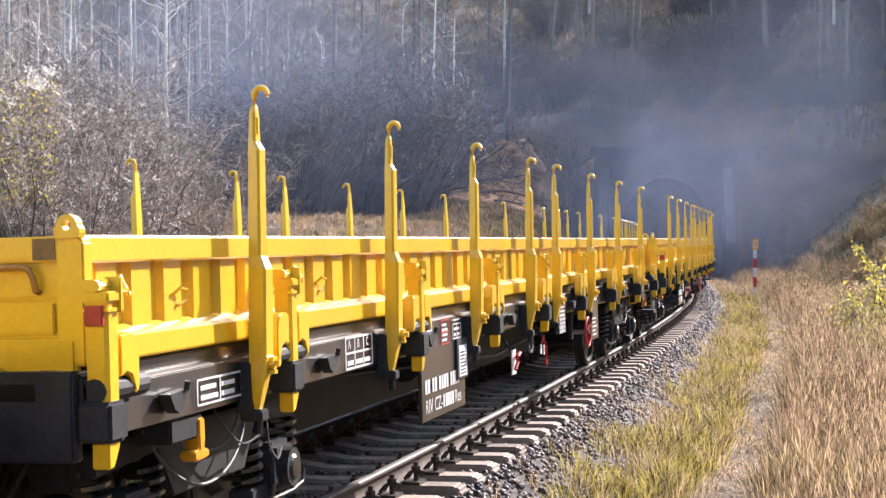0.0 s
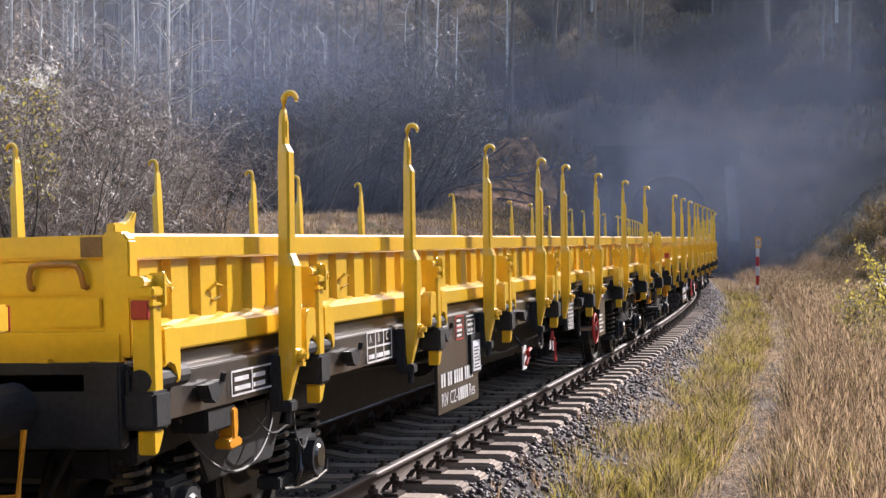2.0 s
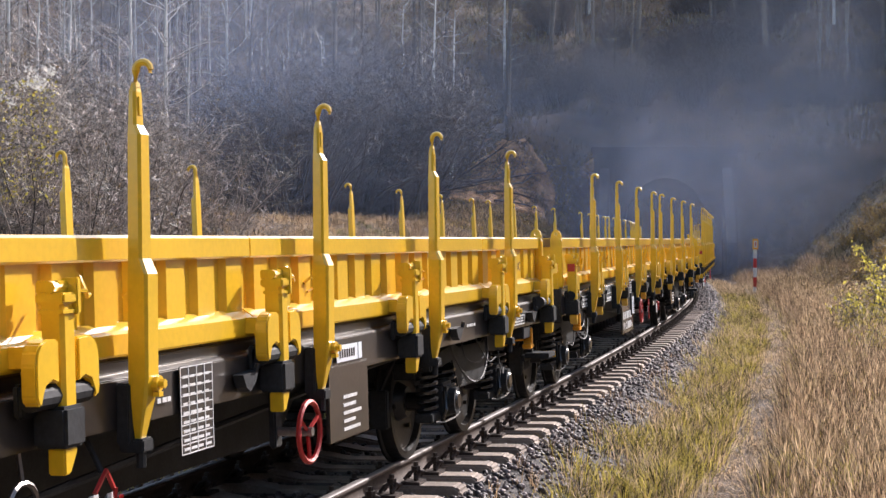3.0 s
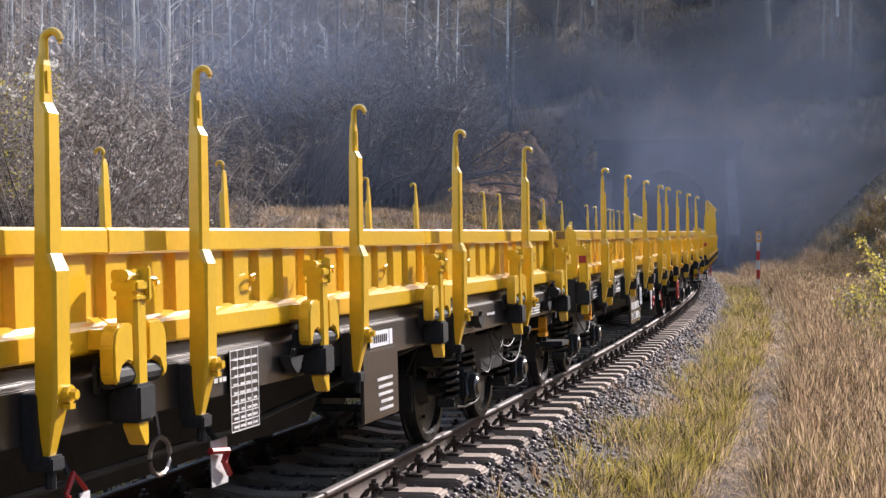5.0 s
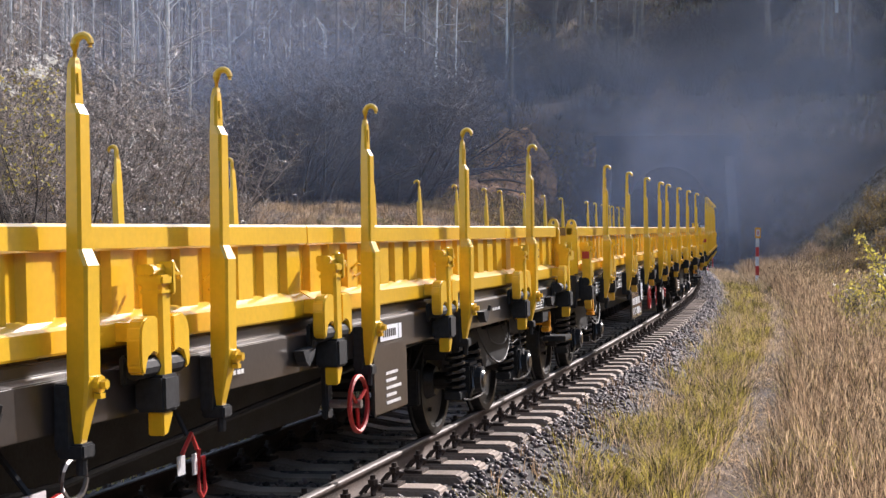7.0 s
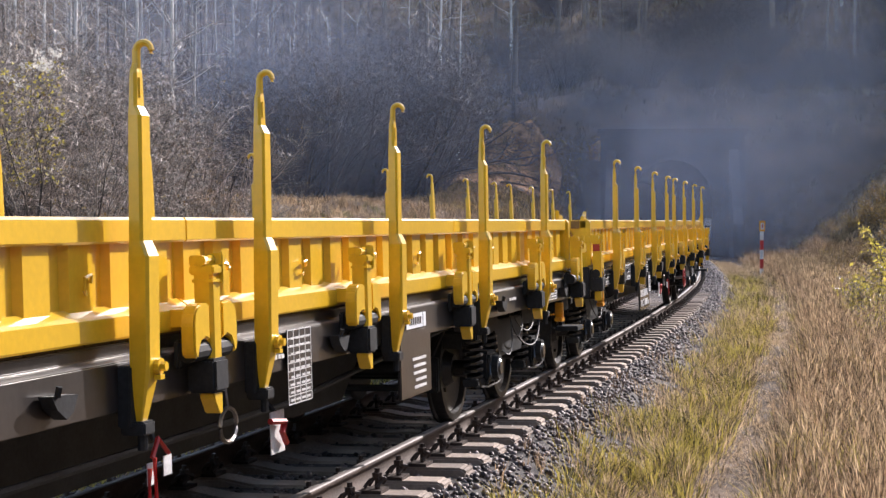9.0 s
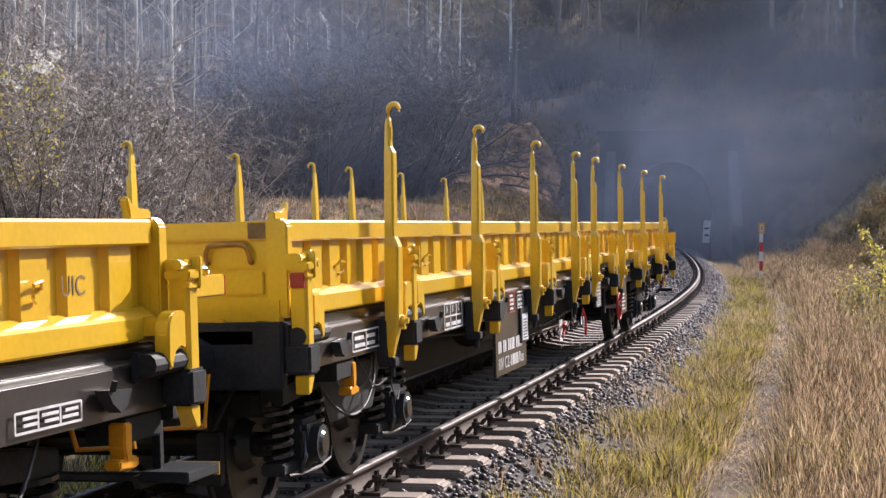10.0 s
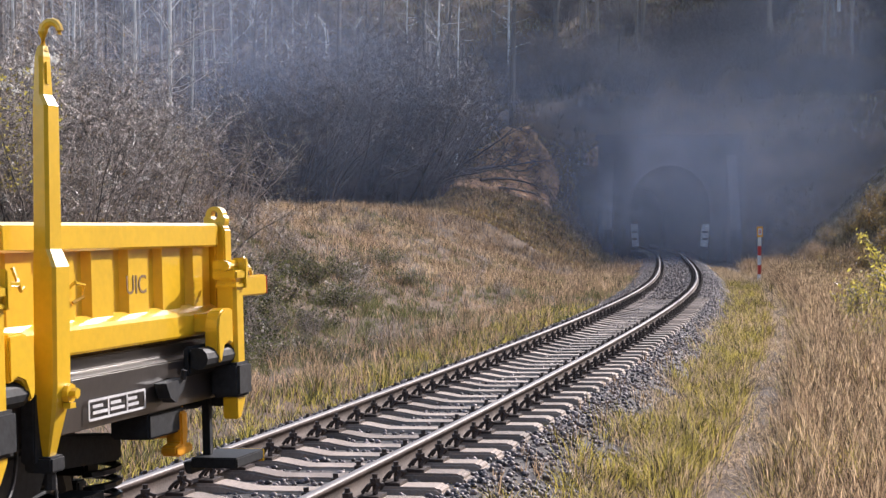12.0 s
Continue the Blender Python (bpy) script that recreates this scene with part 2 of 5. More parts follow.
def height(x, y):
    """The lie of the land: cutting, banks and the wooded hill behind."""
    s, q = to_track(x, y)
    bed = -0.262 - 0.24 * smooth(1.42, 2.1, np.abs(q)) + np.where(np.abs(q) < 1.42, CANT * q, CANT * 1.42 * np.sign(q) * (1 - smooth(1.42, 2.6, np.abs(q))))
    # left: verge, hollow, then a meadow bank which closes in on the tunnel
    l = -q
    foot = 4.2 - 1.2 * smooth(60, 90, s)
    width = 13.0 - 7.5 * smooth(55, 88, s)
    left = 3.0 * smooth(foot, foot + width, l) + 0.05 * np.clip(l - foot - width, 0, 60)
    left = left - 0.5 * np.exp(-((s - 28) / 11) ** 2 - ((l - 8) / 3.0) ** 2)
    # right: verge with a trodden path, then the steep side of the cutting
    foot_r = 7.4 - 1.1 * smooth(30, 75, s)
    right = 0.12 * smooth(2.7, 5, q) + 0.85 * np.clip(q - foot_r, 0, 11) + 0.2 * np.clip(q - foot_r - 11, 0, 60)
    side = np.where(q < 0, left, right) * smooth(2.2, 4.0, np.abs(q))
    # the hill through which the tunnel goes
    mouth = 1 - smooth(4.4, 6.5, np.abs(q))
    rise = 11.5 + 0.16 * np.clip(q, -25, 30) + 1.2 * wavy(x * 0.5, y * 0.5)
    back = 12 + 4 * wavy(x * 0.37 + 5, y * 0.3)
    hill = mouth * (7.5 * smooth(PORTAL + 0.2, PORTAL + 1.4, s) + (rise - 7.5) * smooth(PORTAL + 1.4, PORTAL + back, s)) + (1 - mouth) * rise * smooth(PORTAL - 9, PORTAL + back, s)
    hill = hill + 0.45 * np.clip(s - PORTAL - 10, 0, 60) + 0.15 * np.clip(s - PORTAL - 60, 0, 200)
    far_left = 0.30 * np.clip(l - 26, 0, 120) * smooth(10, 70, s)
    z = bed + side + far_left
    z = np.where(s > PORTAL - 10, np.maximum(z, hill * (1 - smooth(0, 1, mouth) * (s < PORTAL)) - 0.5 + 0.0 * side), z)
    z = z + 0.9 * np.exp(-((s - 86) / 6) ** 2 - ((l - 12) / 4) ** 2) + 2.7 * np.exp(-((s - 95) / 6.5) ** 2 - ((l - 11) / 5) ** 2)
    return z + 0.16 * wavy(x, y) * smooth(2.8, 6, np.abs(q)) * (1 + smooth(10, 40, np.abs(q)))


def ground_at(x, y):
    return float(height(np.array([x]), np.array([y]))[0])


# ---- ground, track bed, rails, tunnel ----
def far_track(s, q):
    x, y, h = on_track(np.clip(s, S_MIN, S_MAX), 0.0)
    e = s - np.clip(s, S_MIN, S_MAX)
    return x + e * np.cos(h) + q * np.sin(h), y + e * np.sin(h) - q * np.cos(h)


def make_ground():
    ss = np.concatenate([np.arange(-700, -30, 40), np.arange(-30, 0, 2.5), np.arange(0, 112, 0.7), np.arange(112, 190, 3), np.arange(190, 800, 50)])
    qs = np.concatenate([np.arange(-700, -60, 45), np.arange(-60, -24, 2.0), np.arange(-24, -3.2, 0.6), np.arange(-3.2, 3.3, 0.25), np.arange(3.3, 24, 0.6), np.arange(24, 60, 2.0), np.arange(60, 720, 45)])
    S, Q = np.meshgrid(ss, qs, indexing="ij")
    X, Y = far_track(S, Q)
    Z = height(X, Y)
    n, m = S.shape
    idx = np.arange(n * m).reshape(n, m)
    f = np.stack([idx[:-1, :-1], idx[:-1, 1:], idx[1:, 1:], idx[1:, :-1]], -1)
    sc, qc = (S[:-1, :-1] + S[1:, 1:]) / 2, (Q[:-1, :-1] + Q[1:, 1:]) / 2
    hole = (sc > PORTAL - 0.6) & (sc < PORTAL + 1.6) & (np.abs(qc) < 3.3)
    me = raw_mesh("ground", np.stack([X, Y, Z], -1).reshape(-1, 3), f[~hole].reshape(-1, 4), SOIL, smooth=True)
    return tagged(part("ground", me, None), "uneven soil with dry autumn grass and a wooded slope", "ground", kind="structure")


ground = make_ground()


def rail_mesh(q0):
    prof = [(-0.07, -0.172), (0.07, -0.172), (0.07, -0.160), (0.012, -0.140), (0.010, -0.045), (0.036, -0.034), (0.036, -0.008), (0.026, 0.0), (-0.026, 0.0), (-0.036, -0.008), (-0.036, -0.034), (-0.010, -0.045), (-0.012, -0.140), (-0.07, -0.160)]
    ss = np.arange(-40, 150.1, 1.0)
    k = len(prof)
    V = []
    for s in ss:
        m = track_pose(float(s))
        V += [m @ Vector((0, -(q0 + a), b)) for a, b in prof]
    F, top = [], []
    for i in range(len(ss) - 1):
        for j in range(k):
            F.append((i * k + j, i * k + (j + 1) % k, (i + 1) * k + (j + 1) % k, (i + 1) * k + j))
            top.append(j in (6, 7, 8))
    me = raw_mesh("rail", [tuple(v) for v in V], F, RAIL_SIDE)
    me.materials.append(RAIL_TOP)
    me.polygons.foreach_set("material_index", np.array(top, np.int32))
    return me


track = tagged(new("railway_track"), "single railway track with rusty rails on concrete sleepers", "railway track")
part("rail", rail_mesh(0.7525), None, track, "rusty rail with polished running surface")
part("rail", rail_mesh(-0.7525), None, track, "rusty rail with polished running surface")


def sleeper_mesh():
    bm = bmesh.new()
    prof = [(-1.3, -0.215), (-1.25, -0.178), (-0.5, -0.176), (-0.25, -0.222), (0.25, -0.222), (0.5, -0.176), (1.25, -0.178), (1.3, -0.215), (1.3, -0.36), (-1.3, -0.36)]
    prism(bm, prof, "x", -0.13, 0.13, 0.02)
    me = bpy.data.meshes.new("sleeper")
    bmesh.ops.recalc_face_normals(bm, faces=bm.faces)
    bm.to_mesh(me), bm.free()
    me.materials.append(CONCRETE)
    return me


def fastening_mesh():
    bm = bmesh.new()
    box(bm, -0.075, 0.075, -0.06, 0.06, -0.182, -0.160)
    for e in (-0.04, 0.04):
        pts = [(e, -0.05, -0.15), (e * 0.6, -0.02, -0.115), (e * 0.2, 0.02, -0.10), (e * 0.9, 0.055, -0.115), (e * 1.5, 0.03, -0.14)]
        tube(bm, pts, 0.011, 5)
    cyl(bm, (0, 0.015, -0.17), (0, 0.015, -0.055), 0.016, n=6)
    cyl(bm, (0, 0.015, -0.10), (0, 0.015, -0.078), 0.03, n=6)
    bmesh.ops.translate(bm, vec=(0, 0, 0.178), verts=bm.verts)
    bmesh.ops.scale(bm, vec=(1.35, 1.25, 1.4), verts=bm.verts)
    bmesh.ops.translate(bm, vec=(0, 0, -0.178), verts=bm.verts)
    me = bpy.data.meshes.new("fastening")
    bmesh.ops.recalc_face_normals(bm, faces=bm.faces)
    bm.to_mesh(me), bm.free()
    me.materials.append(CLIP)
    return me


def lay_sleepers():
    sm, fm = sleeper_mesh(), fastening_mesh()
    rnd = random.Random(4)
    for i in range(235):
        s = -8.0 + 0.6 * i
        ob = part("sleeper", sm, None, track, "", track_pose(s + rnd.uniform(-0.012, 0.012)) @ pose(0, rnd.uniform(-0.012, 0.012), rnd.uniform(-0.004, 0.004), 0, 0, rnd.uniform(-0.4, 0.4)))
        if s < 95:
            for q, turn in ((0.7525 + 0.13, 0), (0.7525 - 0.13, 180), (-0.7525 + 0.13, 0), (-0.7525 - 0.13, 180)):
                part("fastening", fm, None, ob, "", pose(0, -q, 0, 0, 0, 180 + turn))


def ico_stone(rnd):
    bm = bmesh.new()
    bmesh.ops.create_icosphere(bm, subdivisions=1, radius=1.0)
    sx, sy, sz = rnd.uniform(0.7, 1.2), rnd.uniform(0.6, 1.0), rnd.uniform(0.45, 0.8)
    vs = [Vector((v.co.x * sx, v.co.y * sy, v.co.z * sz)) * rnd.uniform(0.75, 1.2) for v in bm.verts]
    fs = [[v.index for v in f.verts] for f in bm.faces]
    bm.free()
    return np.array(vs), np.array(fs)


def scatter(name, shapes, xyz, size, mat, rng, flat=False):
    """One mesh of many small solid pieces."""
    V, F, base = [], [], 0
    which = rng.integers(0, len(shapes), len(xyz))
    for k, (sv, sf) in enumerate(shapes):
        sel = which == k
        p, r = xyz[sel], size[sel]
        n = len(p)
        if not n:
            continue
        a, b = rng.uniform(0, 6.283, n), rng.uniform(-0.7, 0.7, n)
        ca, sa, cb, sb = np.cos(a), np.sin(a), np.cos(b), np.sin(b)
        x, y, z = sv[:, 0][None] * r[:, None], sv[:, 1][None] * r[:, None], sv[:, 2][None] * r[:, None]
        y, z = y * cb[:, None] - z * sb[:, None], y * sb[:, None] + z * cb[:, None]
        x, y = x * ca[:, None] - y * sa[:, None], x * sa[:, None] + y * ca[:, None]
        V.append((np.stack([x, y, z], -1) + p[:, None, :]).reshape(-1, 3))
        F.append((sf[None] + (np.arange(n) * len(sv))[:, None, None] + base).reshape(-1, sf.shape[1]))
        base += n * len(sv)
    return raw_mesh(name, np.concatenate(V), np.concatenate(F), mat)


def lay_ballast():
    rnd, rng = random.Random(7), np.random.default_rng(7)
    shapes = [ico_stone(rnd) for _ in range(8)]
    bed = tagged(new("ballast"), "grey crushed stone ballast under and beside the track", "ballast", kind="structure")
    n = 84000
    s = -7 + 107 * rng.random(n) ** 1.3
    q = rng.uniform(-2.0, 2.25, n)
    keep = rng.random(n) < np.where(q > 0.9, 1.0, np.where(q < -1.2, 0.65, 0.55)) * np.where(np.abs(q) > 1.85, 0.5, 1)
    s, q = s[keep], q[keep]
    x, y, _ = on_track(s, q)
    # stones between the sleepers lie lower than the sleepers' tops
    phase = np.abs(((s + 8.0 + 0.3) % 0.6) - 0.3)
    z = height(x, y) + np.where(np.abs(q) < 1.3, np.where(phase < 0.16, np.where((s > 40) & (rng.random(len(s)) < 0.7), 0.085, -0.10), np.where(s > 40, 0.06, 0.012)), 0.012) + rng.uniform(-0.012, 0.02, len(s))
    drop = (np.abs(np.abs(q) - 0.7525) < 0.1) & (np.abs(q) < 1.3)
    x, y, z = x[~drop], y[~drop], z[~drop]
    me = scatter("loose_stone", shapes, np.stack([x, y, z], -1), rng.uniform(0.018, 0.043, len(x)) * (1 + 0.004 * np.maximum(y - 20, 0)), STONE, rng)
    tagged(part("loose_stone", me, None, bed), kind="stuff")
    # the stones nearest to the path are single pieces
    meshes = [raw_mesh("stone", v, f, STONE_ONE) for v, f in shapes]
    for i in range(290):
        s1, q1 = 6.5 + 9 * rnd.random(), rnd.uniform(1.33, 2.05)
        x1, y1, _ = on_track(s1, q1)
        r = rnd.uniform(0.022, 0.046)
        part("stone", meshes[i % 8], None, bed, "", Matrix.Translation((x1, y1, ground_at(x1, y1) + 0.025)) @ Euler((rnd.uniform(-0.6, 0.6), rnd.uniform(-0.6, 0.6), rnd.uniform(0, 6))).to_matrix().to_4x4() @ Matrix.Diagonal((r, r, r, 1)))
    # the packed bed below the loose stones
    ss, qs = np.arange(-12, PORTAL + 30, 0.5), np.array([-2.1, -1.85, -1.6, -1.3, 0.0, 1.3, 1.5, 1.7, 1.95, 2.15])
    S, Q = np.meshgrid(ss, qs, indexing="ij")
    X, Y, _ = on_track(S, Q)
    Z = height(X, Y)
    Z = np.where(S > PORTAL - 2.2, -0.262 + CANT * Q, Z)
    Z = Z + 0.012 - np.where((np.abs(Q) > 2.0), 0.03, 0)
    k = len(qs)
    idx = np.arange(S.size).reshape(S.shape)
    f = np.stack([idx[:-1, :-1], idx[:-1, 1:], idx[1:, 1:], idx[1:, :-1]], -1).reshape(-1, 4)
    part("packed_bed", raw_mesh("packed_bed", np.stack([X, Y, Z], -1).reshape(-1, 3), f, BED), None, bed, "dark packed gravel bed")


def make_tunnel():
    base = track_pose(PORTAL)
    base = Matrix.Translation(base.translation) @ Matrix.Rotation(float(on_track(PORTAL)[2]), 4, "Z")
    root = tagged(new("tunnel_portal"), "sooty masonry tunnel portal in a hazy cutting", "tunnel", kind="structure")
    root.matrix_basis = base
    arch = [(-2.5, -0.6), (-2.55, 2.4)] + [(2.55 * math.cos(a), 3.0 + 2.75 * math.sin(a)) for a in np.linspace(math.pi - 0.1, 0.1, 13)] + [(2.55, 2.4), (2.5, -0.6)]
    # face wall with the arch cut through it, as two thick halves
    bm = bmesh.new()
    mid = len(arch) // 2
    for half, edge in ((arch[:mid + 1], -4.6), (arch[mid:], 4.6)):
        top = 7.4
        if edge < 0:
            outline = [(edge, -0.6)] + half + [(half[-1][0], top), (edge, top)]
        else:
            outline = half + [(edge, -0.6), (edge, top), (half[0][0], top)]
        prism(bm, outline, "x", 0.0, 0.9)
    part("face_wall", bm, MASONRY, root)
    bm = bmesh.new()
    box(bm, -0.15, 1.0, -4.8, 4.8, 7.4, 7.75, 0.04)
    part("coping", bm, MASONRY, root, "projecting stone coping")
    # arch ring of single stones
    ring = [(2.55 * math.cos(a), 3.0 + 2.75 * math.sin(a)) for a in np.linspace(math.pi - 0.05, 0.05, 18)]
    for (y0, z0), (y1, z1) in zip(ring, ring[1:]):
        bm = bmesh.new()
        k = 1.17
        prism(bm, [(y0, z0), (y1, z1), (y1 * k, 3 + (z1 - 3) * k), (y0 * k, 3 + (z0 - 3) * k)], "x", -0.12, 0.05, 0.015)
        part("stone", bm, MASONRY, root)
    # the bore, following the curve, closed at its far end
    inner = [(-2.6, -0.6)] + arch[1:-1] + [(2.6, -0.6)]
    V, F, k = [], [], len(inner)
    for s in np.arange(PORTAL + 0.5, PORTAL + 60, 2.0):
        x, y, h = on_track(s)
        for a, b in inner:
            V.append((x + -a * math.sin(h), y + a * math.cos(h), b))
    inv = base.inverted()
    V = [tuple(inv @ Vector(v)) for v in V]
    n = len(V) // k
    for i in range(n - 1):
        for j in range(k):
            F.append((i * k + j, i * k + (j + 1) % k, (i + 1) * k + (j + 1) % k, (i + 1) * k + j))
    part("bore", raw_mesh("bore", V, F, MASONRY), None, root, "dark tunnel lining")
    bm = bmesh.new()
    bm.faces.new([bm.verts.new(v) for v in V[-k:]])
    part("end_wall", bm, MASONRY, root)
    # earth roof over the mouth and wing walls
    bm = bmesh.new()
    for e in (-1, 1):
        prism(bm, [(0.9, -0.6), (3.0, -0.6), (3.0, 7.4), (0.9, 7.4)], "y", e * 2.7, e * 3.4)
        prism(bm, [(0.0, -0.6), (0.0, 6.4), (-5.5, 1.6), (-5.5, -0.6)], "y", e * 3.6, e * 4.2)
    box(bm, 0.9, 3.0, -2.7, 2.7, 6.3, 7.4)
    part("wing_wall", bm, MASONRY, root)
    for e in (-1, 1):
        bm = bmesh.new()
        prism(bm, [(e * 1.95, 0.55), (e * 2.4, 0.5), (e * 2.5, 1.95), (e * 2.05, 1.98)], "x", -0.2, -0.15, 0.01)
        b = part("marker_board", bm, WHITE, root, "white clearance marker board on the portal")
        for z in (0.95, 1.4):
            bm = bmesh.new()
            box(bm, -0.207, -0.203, e * 2.08, e * 2.4, z, z + 0.12)
            part("dark_stripe", bm, FRAME, b)


make_tunnel()


# ---- the wagons ----
STAKES = [-7.55, -5.215, -2.89, -0.67, 0.67, 2.89, 5.215, 7.55]
SHORT = 0.16
POSTS = [-9.20, -7.15, -4.62, -2.22, 0.0, 2.22, 4.62, 7.15, 9.17]


def stake_bm(out):
    """A tapered stake with its hook; out: the side on which it stands (-1 or 1). Foot at the origin's height, centred on x."""
    bm = bmesh.new()
    y = lambda v: out * v
    # (z, inner, outer, half-width)
    secs = [(0.90, 1.425, 1.450, 0.026), (1.08, 1.412, 1.490, 0.052), (1.16, 1.412, 1.500, 0.058), (1.60, 1.412, 1.500, 0.058), (1.665, 1.412, 1.472, 0.052), (2.19, 1.412, 1.468, 0.048), (2.23, 1.412, 1.446, 0.043), (2.37, 1.414, 1.442, 0.036), (2.41, 1.418, 1.438, 0.020)]
    rings = []
    for z, a, b, w in secs:
        c = 0.012 if w > 0.03 else 0.005
        pr = [(-w, a), (-w, b - c), (-w + c, b), (w - c, b), (w, b - c), (w, a)]
        rings.append([bm.verts.new((px, y(py), z)) for px, py in pr])
    for r0, r1 in zip(rings, rings[1:]):
        for i in range(6):
            bm.faces.new((r0[i], r0[(i + 1) % 6], r1[(i + 1) % 6], r1[i]))
    bm.faces.new(rings[0]), bm.faces.new(rings[-1][::-1])
    pts = [(0, y(1.428), 2.39)] + [(0, y(1.463 - 0.035 * math.cos(a)), 2.462 + 0.035 * math.sin(a)) for a in np.linspace(0, math.pi * 1.12, 9)]
    tube(bm, pts, 0.019, 8, 0.013)
    box(bm, -0.012, 0.012, y(1.443), y(1.450), 2.27, 2.35)
    return bm


def bolt_bm(out):
    bm = bmesh.new()
    cyl(bm, (0.02, out * 1.495, 1.135), (0.02, out * 1.52, 1.135), 0.036, n=10)
    cyl(bm, (0.02, out * 1.52, 1.135), (0.02, out * 1.545, 1.135), 0.02, n=6)
    box(bm, 0.0, 0.04, out * 1.495, out * 1.525, 1.08, 1.10)
    bmesh.ops.scale(bm, vec=(-out, 1, 1), verts=bm.verts)
    return bm


def gate_bm(x0, x1, out):
    """Corrugated sheet of one side gate."""
    bm = bmesh.new()
    y_in, y_out, z0, z1 = 1.275, 1.308, 1.26, 1.70
    n = max(2, round((x1 - x0) / 0.335))
    w = (x1 - x0) / n
    line = []
    for i in range(n):
        a = x0 + i * w
        line += [(a, y_in), (a + w * 0.28, y_in), (a + w * 0.36, y_out), (a + w * 0.92, y_out), (a + w * 0.999, y_in)]
    front = [[bm.verts.new((a, out * b, z)) for a, b in line] for z in (z0, z1)]
    back = [[bm.verts.new((a, out * 1.25, z)) for a in (line[0][0], line[-1][0])] for z in (z0, z1)]
    for i in range(len(line) - 1):
        bm.faces.new((front[0][i], front[0][i + 1], front[1][i + 1], front[1][i]))
    bm.faces.new((back[0][0], back[0][1], back[1][1], back[1][0]))
    for k in (0, 1):
        e = -1 if k else 0
        bm.faces.new((front[0][e], front[1][e], back[1][k], back[0][k]))
    return bm


def gate_post_bm(out):
    bm = bmesh.new()
    y = lambda v: out * v
    prism(bm, [(-0.05, y(1.40)), (0.05, y(1.40)), (0.05, y(1.475)), (0.035, y(1.49)), (-0.035, y(1.49)), (-0.05, y(1.475))], "z", 1.11, 1.51)
    return bm


def latch_bm(out):
    bm = bmesh.new()
    y = lambda v: out * v
    box(bm, -0.065, 0.065, y(1.38), y(1.505), 1.50, 1.545, 0.008)
    cyl(bm, (-0.075, y(1.45), 1.565), (0.075, y(1.45), 1.565), 0.024, n=8)
    box(bm, -0.04, 0.04, y(1.37), y(1.47), 1.54, 1.59, 0.006)
    box(bm, 0.03, 0.06, y(1.44), y(1.51), 1.46, 1.60, 0.005)
    tube(bm, [(0.06, y(1.48), 1.55), (0.13, y(1.49), 1.545), (0.19, y(1.45), 1.56), (0.21, y(1.42), 1.60)], 0.009, 5)
    tube(bm, [(0.15, y(1.48), 1.55), (0.18, y(1.47), 1.52), (0.22, y(1.46), 1.53)], 0.008, 5)
    box(bm, -0.062, 0.062, y(1.395), y(1.50), 1.465, 1.480)
    bmesh.ops.scale(bm, vec=(-out, 1, 1), verts=bm.verts)
    return bm


def arm_bm(out, turn):
    """Rounded hinge arm beside a gate post."""
    bm = bmesh.new()
    o = [(0.0, 1.20), (0.0, 1.37), (0.09, 1.375), (0.13, 1.36), (0.155, 1.33), (0.165, 1.28), (0.165, 1.165), (0.155, 1.135), (0.13, 1.125), (0.115, 1.165), (0.095, 1.20), (0.05, 1.215)]
    if turn > 0:
        pts = [(0.072 + a, z) for a, z in o]
    else:
        pts = [(-0.072 - a, z) for a, z in o]
    prism(bm, pts, "y", out * 1.415, out * 1.485, 0.008)
    box(bm, min(pts)[0] + 0.02, max(pts)[0] - 0.02, out * 1.31, out * 1.42, 1.27, 1.35)
    return bm


def horn_bm(e, out, x):
    """Lug along the top of the side, rising to a tip away from the wagon's end."""
    bm = bmesh.new()
    o = [(9.35, 1.765), (9.35, 1.812), (9.265, 1.815), (9.215, 1.823), (9.18, 1.84), (9.155, 1.864), (9.138, 1.867), (9.134, 1.853), (9.155, 1.80), (9.16, 1.765)]
    prism(bm, [(e * a - x, b) for a, b in o], "y", out * 1.262, out * 1.302, 0.007)
    return bm


def eye_bm(e, out, x):
    """Upright plate across the corner, round-topped, with a round eye cut through it."""
    bm = bmesh.new()
    yc, zc, n = 1.31, 1.807, 24
    rings = []
    for k in range(n):
        a = 2 * math.pi * k / n
        c, s = math.cos(a), math.sin(a)
        if s >= 0:
            oy, oz = 0.045 * c, 0.042 * s
        else:
            f = min(0.056 / max(abs(c), 1e-6), 0.05 / abs(s))
            oy, oz = c * f, s * f
        rings.append([bm.verts.new((e * xx - x, out * (yc + py), zc + pz)) for xx, py, pz in ((9.30, oy, oz), (9.35, oy, oz), (9.35, 0.018 * c, 0.021 * s), (9.30, 0.018 * c, 0.021 * s))])
    for p, q in zip(rings, rings[1:] + rings[:1]):
        for j in range(4):
            bm.faces.new((p[j], p[(j + 1) % 4], q[(j + 1) % 4], q[j]))
    return bm


